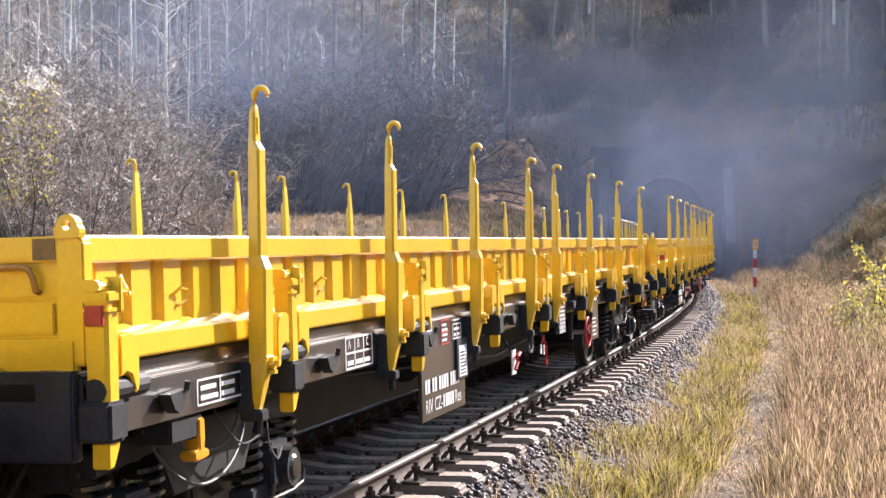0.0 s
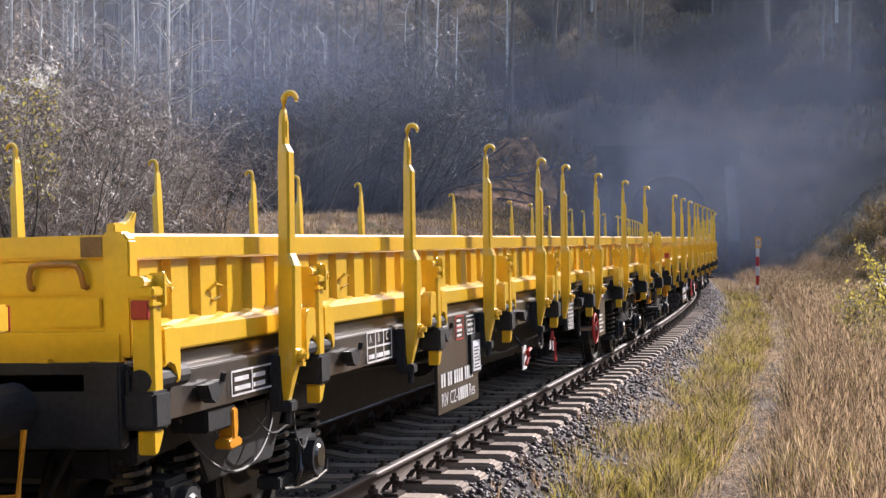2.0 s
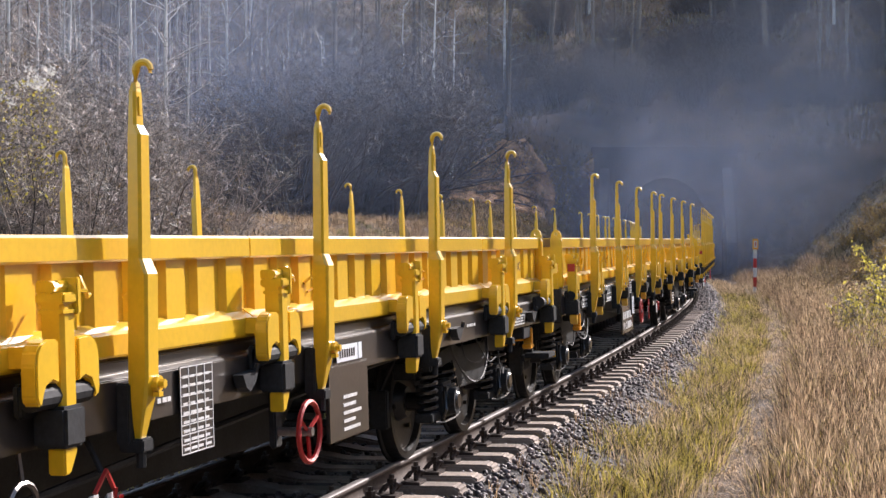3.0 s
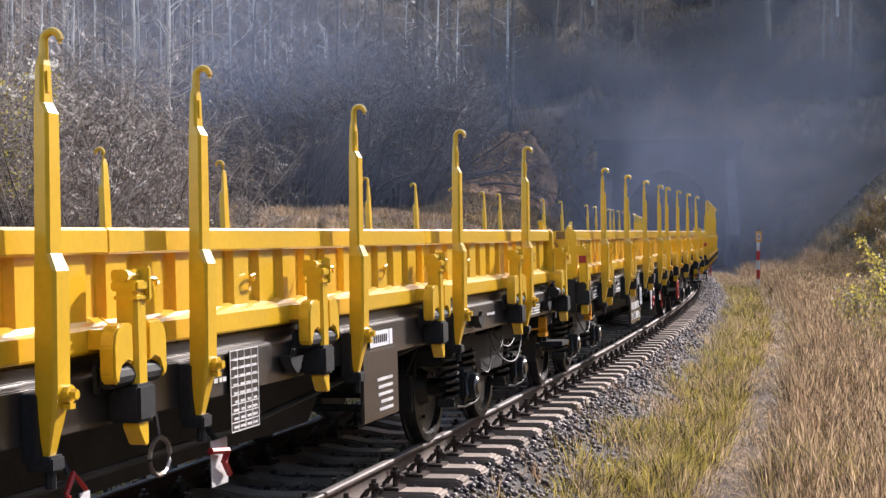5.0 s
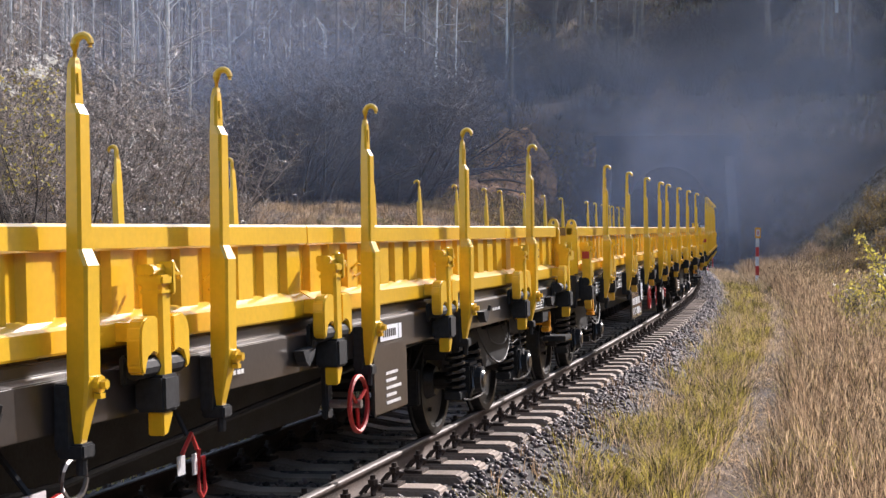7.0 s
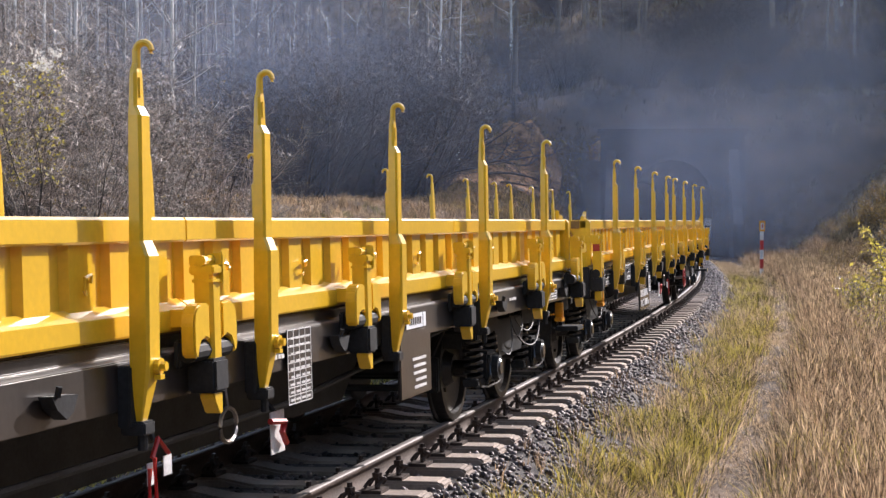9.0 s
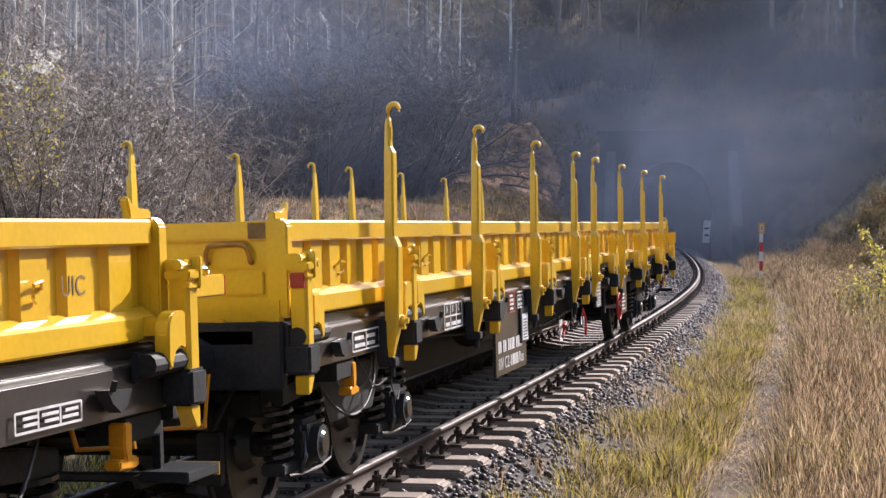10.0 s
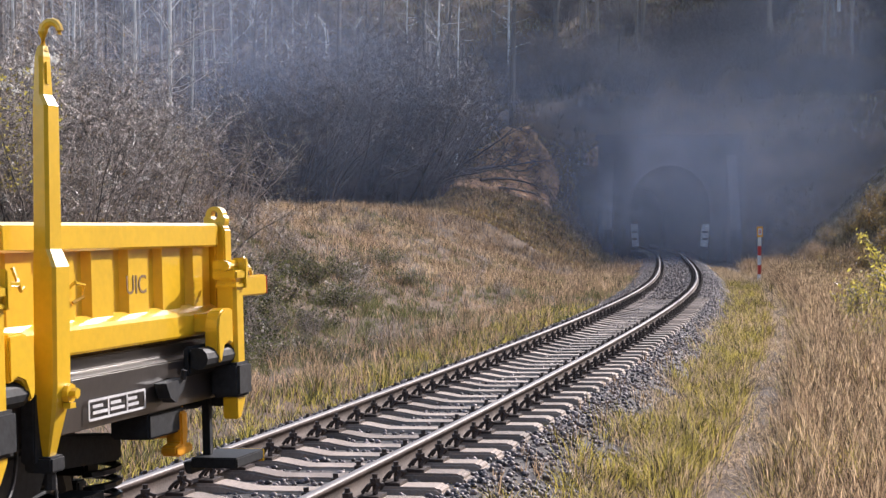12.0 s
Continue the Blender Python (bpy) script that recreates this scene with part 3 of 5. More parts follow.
def wheelset_bm():
    bm = bmesh.new()
    prof = [(0.10, 0.0), (0.46, 0.0), (0.485, 0.01), (0.485, 0.03), (0.462, 0.04), (0.455, 0.135), (0.40, 0.135), (0.38, 0.09), (0.16, 0.06), (0.12, 0.14), (0.06, 0.14)]
    n = 36
    for e in (-1, 1):
        rings = [[bm.verts.new((r * math.cos(2 * math.pi * k / n), e * (0.68 + d), r * math.sin(2 * math.pi * k / n))) for k in range(n)] for r, d in prof]
        for a, b in zip(rings, rings[1:]):
            for k in range(n):
                bm.faces.new((a[k], a[(k + 1) % n], b[(k + 1) % n], b[k]))
    cyl(bm, (0, -1.05, 0), (0, 1.05, 0), 0.075, n=14)
    for e in (-1, 1):
        for k in range(3):
            a = k * 2.094
            cyl(bm, (0.25 * math.cos(a), e * 0.76, 0.25 * math.sin(a)), (0.25 * math.cos(a), e * 0.79, 0.25 * math.sin(a)), 0.02, n=6)
    return bm


def flowing(pts, n=5):
    """A smooth line through the points."""
    p = [Vector(q) for q in pts]
    p = [p[0] * 2 - p[1]] + p + [p[-1] * 2 - p[-2]]
    res = []
    for a, b, c, d in zip(p, p[1:], p[2:], p[3:]):
        for k in range(n):
            t = k / n
            res.append(0.5 * (2 * b + (c - a) * t + (2 * a - 5 * b + 4 * c - d) * t * t + (3 * b - a - 3 * c + d) * t ** 3))
    return res + [p[-2]]


def build_bogie(parent, x):
    bogie = tagged(new("bogie"), "black two-axle bogie with coil springs")
    bogie.parent = parent
    bogie.matrix_basis = pose(x, 0, 0)
    for e in (-1, 1):
        bm = bmesh.new()
        o = [(-1.25, 0.72), (-0.62, 0.76), (-0.45, 0.52), (0.45, 0.52), (0.62, 0.76), (1.25, 0.72), (1.25, 0.84), (0.55, 0.92), (0.4, 0.86), (-0.4, 0.86), (-0.55, 0.92), (-1.25, 0.84)]
        prism(bm, o, "y", e * 0.98, e * 1.12, 0.012)
        side = part("side_frame", bm, BLACK, bogie)
        for ax in (-0.9, 0.9):
            bm = bmesh.new()
            box(bm, ax - 0.15, ax + 0.15, e * 0.96, e * 1.18, 0.34, 0.62, 0.03)
            cyl(bm, (ax, e * 1.18, 0.47), (ax, e * 1.235, 0.47), 0.11, n=14)
            box(bm, ax - 0.38, ax + 0.38, e * 0.99, e * 1.13, 0.33, 0.40, 0.01)
            part("axle_box", bm, BLACK, side)
            # glossy bottom strap with upright lugs, and a damper cap
            bm = bmesh.new()
            tube(bm, [(ax - 0.36, e * 1.15, 0.335), (ax - 0.16, e * 1.16, 0.315), (ax + 0.16, e * 1.16, 0.315), (ax + 0.36, e * 1.15, 0.335), (ax + 0.40, e * 1.145, 0.40)], 0.010, 6)
            for dx in (-0.17, 0.17):
                tube(bm, [(ax + dx, e * 1.15, 0.32), (ax + dx * 1.1, e * 1.19, 0.42), (ax + dx, e * 1.17, 0.56)], 0.016, 6)
            part("bottom_strap", bm, GLOSS, side, "glossy black strap below the axle box")
            bm = bmesh.new()
            cyl(bm, (ax, e * 1.235, 0.47), (ax, e * 1.25, 0.47), 0.075, 0.06, n=14)
            part("axle_cap", bm, GLOSS, side)
            for dx in (-0.27, 0.27):
                bm = bmesh.new()
                pts = [(ax + dx + 0.075 * math.cos(a), e * 1.06 + 0.075 * math.sin(a), 0.40 + 0.34 * a / (5.5 * 2 * math.pi)) for a in np.linspace(0, 5.5 * 2 * math.pi, 56)]
                tube(bm, pts, 0.017, 5)
                part("spring", bm, GLOSS, side)
    bm = bmesh.new()
    box(bm, -0.25, 0.25, -0.98, 0.98, 0.60, 0.90, 0.03)
    for ex in (-1.2, 1.2):
        box(bm, ex - 0.06, ex + 0.06, -1.0, 1.0, 0.66, 0.80, 0.015)
    part("bolster", bm, BLACK, bogie)
    bm = bmesh.new()
    for ex in (-0.38, 0.38, -1.42, 1.42):
        for e in (-1, 1):
            box(bm, ex - 0.04, ex + 0.04, e * 0.68, e * 0.82, 0.30, 0.60, 0.01)
            cyl(bm, (ex, e * 0.75, 0.58), (ex * 0.9, e * 0.85, 0.86), 0.02, n=6)
        cyl(bm, (ex, -0.8, 0.34), (ex, 0.8, 0.34), 0.03, n=6)
    part("brake_rigging", bm, BLACK, bogie)
    for e in (-1, 1):
        bm = bmesh.new()
        tube(bm, flowing([(-0.95, e * 1.20, 0.90), (-0.75, e * 1.23, 0.70), (-0.45, e * 1.25, 0.58), (-0.1, e * 1.24, 0.60), (0.2, e * 1.21, 0.74), (0.32, e * 1.18, 0.95)]), 0.009, 6)
        part("brake_hose", bm, CABLE, bogie, "dusty grey rubber hose")
        for line in ([(-0.62, e * 1.2, 0.93), (-0.55, e * 1.22, 0.78), (-0.2, e * 1.24, 0.72), (0.1, e * 1.22, 0.80), (0.2, e * 1.19, 0.93)],
                     [(0.36, e * 1.2, 0.95), (0.46, e * 1.24, 0.82), (0.48, e * 1.25, 0.66), (0.6, e * 1.25, 0.56), (0.75, e * 1.22, 0.60)],
                     [(-0.15, e * 1.19, 0.94), (-0.05, e * 1.23, 0.80), (0.15, e * 1.24, 0.70), (0.4, e * 1.24, 0.72)]):
            bm = bmesh.new()
            tube(bm, flowing(line), 0.006, 5)
            part("sensor_cable", bm, CABLE, bogie, "thin grey cable loop")
    wm = None
    sets = []
    for ax in (-0.9, 0.9):
        w = part("wheelset", wm or wheelset_bm(), STEEL if wm is None else None, bogie, "steel wheelset, dark and worn", pose(ax, 0, 0.46))
        w.data.materials.clear()
        w.data.materials.append(WHEEL)
        wm = w.data
        sets.append(w)
    return bogie


WHEEL = material("wheel_steel", (0.026, 0.025, 0.025), 0.42, 0.25, var=0.35, scale=5, fine=40, bump=0.1)


def bars(parent, out, x0, x1, z0, z1, rows, cols=1, y=1.374, fill=0.55, name="lettering_bar", mat=WHITE):
    """Rows of plain bars in place of lettering."""
    bm = bmesh.new()
    rnd = random.Random(int(abs(x0) * 100) + rows)
    h = (z1 - z0) / rows
    w = (x1 - x0) / cols
    for r in range(rows):
        for c in range(cols):
            k = rnd.uniform(0.62, 0.95)
            box(bm, x0 + c * w + 0.05 * w, x0 + c * w + 0.05 * w + 0.9 * w * k, out * y, out * (y + 0.003), z0 + r * h, z0 + r * h + h * fill)
    return tagged(part(name, bm, mat, parent), kind="stuff")


def frame_lines(bm, out, x0, x1, z0, z1, rows, cols, t=0.012, y=1.373):
    for r in range(rows + 1):
        z = z0 + (z1 - z0) * r / rows
        box(bm, x0, x1, out * y, out * (y + 0.002), z - t / 2, z + t / 2)
    for c in range(cols + 1):
        x = x0 + (x1 - x0) * c / cols
        box(bm, x - t / 2, x + t / 2, out * y, out * (y + 0.0025), z0, z1)


def dark_blocks(out, x0, x1):
    """Short dark blocks in place of a word on a white label."""
    bm = bmesh.new()
    w = (x1 - x0) / 9
    for i in range(1, 8):
        box(bm, x0 + w * (i + 0.05), x0 + w * (i + 0.55), out * 1.3765, out * 1.378, 1.04, 1.09)
    return bm


def dress_side(wagon, out, number_x, table_x, wheel_x, plate_x, flag_x, ring_x, tag_x):
    """Lettering, boards and small gear of one long side. The x of the view from that side runs with flip."""
    flip = -out            # 1 on the side whose view runs along +x

    def span(a, b):
        return (a, b) if flip > 0 else (-b, -a)

    def words(name, text, size, vx, z, parent, mat=WHITE, y=1.374):
        m = Matrix.Translation((flip * vx, out * y, z)) @ pose(0, 0, 0, 90, 0, 0 if flip > 0 else 180)
        lettering(name, text, size, m, parent, mat)

    # load table with letters
    a, b = span(-5.97, -5.44)
    bm = bmesh.new()
    frame_lines(bm, out, a, b, 0.97, 1.155, 2, 3)
    table = part("load_table", bm, WHITE, wagon, "white-lined load limit table")
    for i, ch in enumerate("ABC"):
        words("letter", ch, 0.075, -5.92 + i * 0.177, 1.09, table)
    bars(table, out, a + 0.02, b - 0.02, 0.99, 1.04, 1, 3)
    # number board hanging below the sole bar
    a, b = span(number_x, number_x + 1.28)
    bm = bmesh.new()
    box(bm, a, b, out * 1.345, out * 1.37, 0.45, 0.985, 0.006)
    board = part("number_board", bm, FRAME, wagon, "dark steel board with white lettering")
    c, d = span(number_x + 0.08, number_x + 1.12)
    gx = number_x + 0.08
    for digits in (2, 2, 4, 4):
        bm = bmesh.new()
        for k in range(digits):
            c, d = span(gx, gx + 0.050)
            box(bm, c, d, out * 1.373, out * 1.376, 0.645, 0.745)
            gx += 0.072
        gx += 0.05
        tagged(part("lettering_bar", bm, WHITE, board), kind="stuff")
    words("lettering", "RIV", 0.14, number_x + 0.08, 0.505, board)
    words("lettering", "CZ-", 0.14, number_x + 0.33, 0.505, board)
    c, d = span(number_x + 0.57, number_x + 0.90)
    bars(board, out, c, d, 0.505, 0.605, 1, 5, fill=0.95)
    words("lettering", "Res", 0.14, number_x + 0.93, 0.505, board)
    # card holder
    a, b = span(number_x + 1.0, number_x + 1.3)
    bm = bmesh.new()
    box(bm, a - 0.02, b + 0.02, out * 1.37, out * 1.39, 0.67, 0.985, 0.004)
    holder = part("card_holder", bm, BLACK, wagon)
    bm = bmesh.new()
    box(bm, a + 0.03, b - 0.03, out * 1.39, out * 1.394, 0.69, 0.93)
    card = part("paper_card", bm, PAPER, holder, "white printed paper card")
    bars(card, out, a + 0.05, b - 0.05, 0.71, 0.90, 7, 1, 1.396, 0.35, "print_bar", FRAME)
    # inspection boxes on the sole bar
    for x0, x1, z0, z1, r, c, mat in ((number_x + 0.56, number_x + 0.80, 0.97, 1.145, 2, 1, RED), (number_x + 0.92, number_x + 1.17, 0.99, 1.10, 1, 2, WHITE), (number_x + 0.10, number_x + 0.30, 1.09, 1.17, 1, 1, WHITE), (-8.15, -7.62, 0.985, 1.10, 1, 2, WHITE), (7.95, 8.42, 0.985, 1.06, 1, 3, WHITE)):
        a, b = span(x0, x1)
        bm = bmesh.new()
        frame_lines(bm, out, a, b, z0, z1, r, c, 0.01)
        f = part("inspection_mark", bm, mat, wagon, "painted inspection frame")
        bars(f, out, a + 0.02, b - 0.02, z0 + 0.02, z1 - 0.005, r * 2, c, 1.374, 0.5)
    a, b = span(number_x + 0.9, number_x + 1.15)
    bars(wagon, out, a, b, 1.125, 1.15, 1, 5)
    # tall white data table
    a, b = span(table_x, table_x + 0.35)
    bm = bmesh.new()
    box(bm, a, b, out * 1.372, out * 1.378, 0.755, 1.165, 0.002)
    t = part("data_table", bm, FRAME, wagon, "tall white-lined data table")
    bm = bmesh.new()
    frame_lines(bm, out, a, b, 0.76, 1.16, 9, 4, 0.0055, 1.379)
    tagged(part("table_grid", bm, WHITE, t), kind="stuff")
    bars(t, out, a + 0.02, b - 0.02, 0.775, 1.15, 9, 4, 1.379, 0.3)
    # red and white plate on a brake handle
    bm = bmesh.new()
    a, b = span(flag_x, flag_x + 0.20)
    box(bm, a, b, out * 1.30, out * 1.306, 0.50, 0.73, 0.003)
    p = part("brake_flag", bm, WHITE, wagon, "white plate with a red handle")
    bm = bmesh.new()
    tube(bm, [(a + 0.04, out * 1.33, 0.55), (a + 0.12, out * 1.34, 0.62), (a + 0.08, out * 1.34, 0.67), (b + 0.06, out * 1.33, 0.69)], 0.018, 6)
    part("handle", bm, RED, p)
    bm = bmesh.new()
    cyl(bm, ((a + b) / 2, out * 1.29, 0.72), ((a + b) / 2, out * 1.10, 0.95), 0.015, n=6)
    part("hanger", bm, BLACK, p)
    # chain ring, tags and a pull loop
    bm = bmesh.new()
    vx = flip * ring_x
    tube(bm, [(vx + 0.10 * math.cos(q), out * 1.32, 0.74 + 0.085 * math.sin(q)) for q in np.linspace(0, 6.2, 15)], 0.012, 5)
    cyl(bm, (vx, out * 1.32, 0.82), (vx, out * 1.30, 0.97), 0.01, n=5)
    part("pull_ring", bm, STEEL, wagon)
    vx = flip * tag_x
    bm = bmesh.new()
    box(bm, vx - 0.14, vx - 0.06, out * 1.31, out * 1.315, 0.60, 0.69)
    tag = part("brake_tag", bm, WHITE, wagon, "white metal tags on a changeover handle")
    bm = bmesh.new()
    box(bm, vx + 0.02, vx + 0.10, out * 1.31, out * 1.315, 0.58, 0.68)
    part("second_tag", bm, WHITE, tag)
    bm = bmesh.new()
    tube(bm, [(vx + 0.06, out * 1.33, 0.70), (vx + 0.05, out * 1.33, 0.50), (vx + 0.08, out * 1.33, 0.47), (vx + 0.12, out * 1.33, 0.50), (vx + 0.11, out * 1.33, 0.66)], 0.012, 5)
    tube(bm, [(vx - 0.10, out * 1.32, 0.70), (vx, out * 1.32, 0.78), (vx + 0.06, out * 1.32, 0.70)], 0.012, 5)
    part("handle", bm, RED, tag)
    bm = bmesh.new()
    cyl(bm, (vx, out * 1.3, 0.77), (vx, out * 1.2, 0.97), 0.014, n=6)
    part("hanger", bm, BLACK, tag)
    # hand-brake wheel
    vx = flip * wheel_x
    bm = bmesh.new()
    tube(bm, [(vx + 0.165 * math.cos(q), out * 1.44, 0.69 + 0.165 * math.sin(q)) for q in np.linspace(0, 6.2832, 25)], 0.016, 6)
    for k in range(3):
        q = 0.5 + k * 2.094
        tube(bm, [(vx, out * 1.43, 0.69), (vx + 0.16 * math.cos(q), out * 1.44, 0.69 + 0.16 * math.sin(q))], 0.012, 5)
    w = part("handbrake_wheel", bm, RED, wagon, "red spoked hand-brake wheel")
    bm = bmesh.new()
    cyl(bm, (vx, out * 1.25, 0.69), (vx, out * 1.46, 0.69), 0.026, n=10)
    part("hub", bm, STEEL, w)
    bm = bmesh.new()
    box(bm, vx - 0.05, vx + 0.05, out * 1.22, out * 1.26, 0.60, 0.97, 0.01)
    part("bracket", bm, BLACK, w)
    # instruction plate
    a, b = span(plate_x, plate_x + 0.72)
    bm = bmesh.new()
    box(bm, a, b, out * 1.345, out * 1.37, 0.55, 1.0, 0.006)
    pl = part("instruction_plate", bm, FRAME, wagon, "dark plate with white lines of lettering")
    c, d = span(plate_x + 0.22, plate_x + 0.60)
    bars(pl, out, c, d, 0.60, 0.84, 5, 1, 1.372, 0.4)
    c, d = span(plate_x + 0.14, plate_x + 0.52)
    bm = bmesh.new()
    box(bm, c, d, out * 1.372, out * 1.375, 1.015, 1.115)
    label = part("white_label", bm, PAPER, pl, "white label with dark lettering")
    tagged(part("lettering_bar", dark_blocks(out, c, d), FRAME, label), kind="stuff")
    c, d = span(plate_x + 0.535, plate_x + 0.60)
    bm = bmesh.new()
    box(bm, c, d, out * 1.372, out * 1.375, 1.015, 1.115, 0.0012)
    part("white_emblem", bm, PAPER, pl)
    bars(wagon, out, *span(6.35, 6.62), 1.06, 1.10, 1, 4)
    bars(wagon, out, *span(0.95, 1.1), 1.02, 1.06, 1, 3)
    words("gate_mark", "UIC", 0.115, 8.40, 1.465, wagon, BROWN_MARK, 1.3095)
    # small rope hooks along the sole bar
    for x in (-8.45, -6.35, -4.15, -1.3, 1.9, 5.95, 8.62):
        vx = flip * x
        bm = bmesh.new()
        prism(bm, [(vx - 0.11, 1.075), (vx + 0.09, 1.085), (vx + 0.05, 1.03), (vx - 0.02, 0.985), (vx - 0.07, 1.01)], "y", out * 1.37, out * 1.43)
        cyl(bm, (vx + 0.05, out * 1.43, 1.08), (vx + 0.05, out * 1.44, 1.12), 0.014, n=6)
        part("rope_hook", bm, BLACK, wagon)
    # tie-down feet painted orange near the ends
    for x in (-8.05, 8.84):
        vx = flip * x
        bm = bmesh.new()
        prism(bm, [(vx - 0.035, 0.92), (vx + 0.03, 0.92), (vx + 0.035, 0.82), (vx + 0.02, 0.77), (vx + 0.075, 0.77), (vx + 0.08, 0.73), (vx - 0.05, 0.72), (vx - 0.09, 0.73), (vx - 0.085, 0.77), (vx - 0.03, 0.78)], "y", out * 1.27, out * 1.35, 0.008)
        part("jacking_foot", bm, ORANGE, wagon, "orange-painted foot below the frame")
        bm = bmesh.new()
        box(bm, vx - 0.32, vx + 0.02, out * 1.15, out * 1.34, 0.83, 0.945, 0.01)
        part("foot_bracket", bm, BLACK, wagon)


def build_wagon():
    wagon = tagged(new("flat_wagon"), "yellow bogie flat wagon with corrugated drop sides and tall stakes", "railway wagon", "wagons of the train")
    # frame
    for out in (-1, 1):
        bm = bmesh.new()
        prism(bm, [(out * 1.20, 0.95), (out * 1.36, 0.95), (out * 1.36, 1.155), (out * 1.346, 1.1665), (out * 1.335, 1.172), (out * 1.312, 1.178), (out * 1.312, 1.227), (out * 1.303, 1.2345), (out * 1.20, 1.24)], "x", -9.42 + SHORT, 9.42, 0.004)
        part("sole_bar", bm, FRAME, wagon, "dark brown painted sole bar")
    bm = bmesh.new()
    box(bm, -9.3, 9.3, -1.2, 1.2, 1.12, 1.19)
    part("underfloor", bm, FRAME, wagon)
    boards = bmesh.new()
    box(boards, -0.11, 0.11, -1.3, 1.3, 1.195, 1.245, 0.006)
    first = part("floor_board", boards, DECK, wagon, "worn wooden floor board", pose(-8.95, 0, 0))
    for i in range(1, 79):
        part("floor_board", first.data, None, wagon, "", pose(-8.95 + 0.2316 * i, 0, 0))
    for e in (-1, 1):
        bm = bmesh.new()
        prism(bm, [(-9.1, 1.12), (9.3, 1.12), (9.3, 0.98), (5.8, 0.92), (5.0, 0.35), (-5.0, 0.35), (-5.8, 0.92), (-9.1, 0.98)], "y", e * 0.22, e * 0.30)
        part("centre_beam", bm, BLACK, wagon)
    cross = None
    for x in np.arange(-6, 6.1, 1.5):
        if cross is None:
            bm = bmesh.new()
            box(bm, -0.05, 0.05, -1.25, 1.25, 0.98, 1.118)
        cross = part("cross_member", cross.data if cross else bm, None if cross else BLACK, wagon, "", pose(float(x), 0, 0))
    bm = bmesh.new()
    cyl(bm, (-1.9, -0.55, 0.72), (-0.7, -0.55, 0.72), 0.19, n=16)
    cyl(bm, (0.9, 0.55, 0.75), (1.5, 0.55, 0.75), 0.16, n=16)
    tube(bm, [(-9, -0.8, 0.9), (-5, -1.0, 0.86), (0, -0.95, 0.62), (5, -1.0, 0.86), (9, -0.8, 0.9)], 0.02, 6)
    tube(bm, [(-6, 1.0, 0.9), (-2, 1.0, 0.66), (2, 1.0, 0.66), (6, 1.0, 0.9)], 0.02, 6)
    part("brake_gear", bm, BLACK, wagon)
    for e in (-1, 1):
        bm = bmesh.new()
        box(bm, e * 9.38, e * 9.46, -1.36, 1.36, 0.88, 1.235, 0.01)
        # black here puts the shade below the end wall into the beam's colour
        made = [part("buffer_beam", bm, BLACK, wagon)]
        for y in (-0.875, 0.875):
            bm = bmesh.new()
            cyl(bm, (e * 9.28, y, 1.05), (e * 9.74, y, 1.05), 0.11, n=16)
            cyl(bm, (e * 9.74, y, 1.05), (e * 9.83, y, 1.05), 0.07, n=12)
            cyl(bm, (e * 9.83, y, 1.05), (e * 9.87, y, 1.05), 0.24, n=24)
            part("buffer", bm, BLACK, wagon, "black round buffer")
        bm = bmesh.new()
        box(bm, e * 9.28, e * 9.70, -0.05, 0.05, 0.98, 1.12, 0.015)
        tube(bm, [(e * 9.65, -0.06, 1.05), (e * 9.85, -0.06, 0.93), (e * 9.93, 0.0, 0.85)], 0.025, 6)
        tube(bm, [(e * 9.5, 0.35, 1.0), (e * 9.75, 0.36, 0.75), (e * 9.93, 0.2, 0.62)], 0.025, 6)
        part("coupling", bm, BLACK, wagon)
        # end wall: plate, raised bands, pressed panels, handles
        bm = bmesh.new()
        box(bm, e * 9.27, e * 9.315, -1.33, 1.33, 1.25, 1.74, 0.008)
        wall = part("end_wall", bm, YELLOW, wagon)
        for z0, z1, d in ((1.665, 1.765, 9.36), (1.515, 1.655, 9.335), (1.215, 1.36, 9.37)):
            bm = bmesh.new()
            box(bm, e * 9.316, e * d, -1.33, 1.33, z0, z1, 0.012)
            part("stiffener", bm, YELLOW, wall)
        for y in (-1.1, -0.37, 0.37, 1.1):
            bm = bmesh.new()
            box(bm, e * 9.316, e * 9.332, y - 0.12, y + 0.12, 1.375, 1.50, 0.006)
            part("pressed_panel", bm, YELLOW, wall)
            bm = bmesh.new()
            o = [(9.335, -0.125, 1.545), (9.36, -0.125, 1.55), (9.372, -0.122, 1.60), (9.378, -0.105, 1.635), (9.38, -0.07, 1.645), (9.38, 0.07, 1.645), (9.378, 0.105, 1.635), (9.372, 0.122, 1.60), (9.36, 0.125, 1.55), (9.335, 0.125, 1.545)]
            tube(bm, [(e * px, y * 0.94 + py, pz) for px, py, pz in o], 0.014, 8)
            part("grab_handle", bm, HANDLE, wall, "worn orange-brown grab handle")
        # flat brown squares: the shade of latch recesses is put into their colour
        for y in (-1.2, 1.2):
            bm = bmesh.new()
            box(bm, e * 9.361, e * 9.365, y - 0.05, y + 0.05, 1.672, 1.757, 0.001)
            part("latch_recess", bm, BROWN_MARK, wall, "brown square painted as the shade of a latch recess")
        for y in (-0.75, 0.75):
            bm = bmesh.new()
            tube(bm, [(e * 9.46, y * 1.35, 0.98), (e * 9.52, y * 1.35, 0.72), (e * 9.52, y * 0.95, 0.70), (e * 9.46, y * 0.9, 0.95)], 0.015, 6)
            part("shunter_handrail", bm, ORANGE, wagon, "orange bent handrail below the buffer")
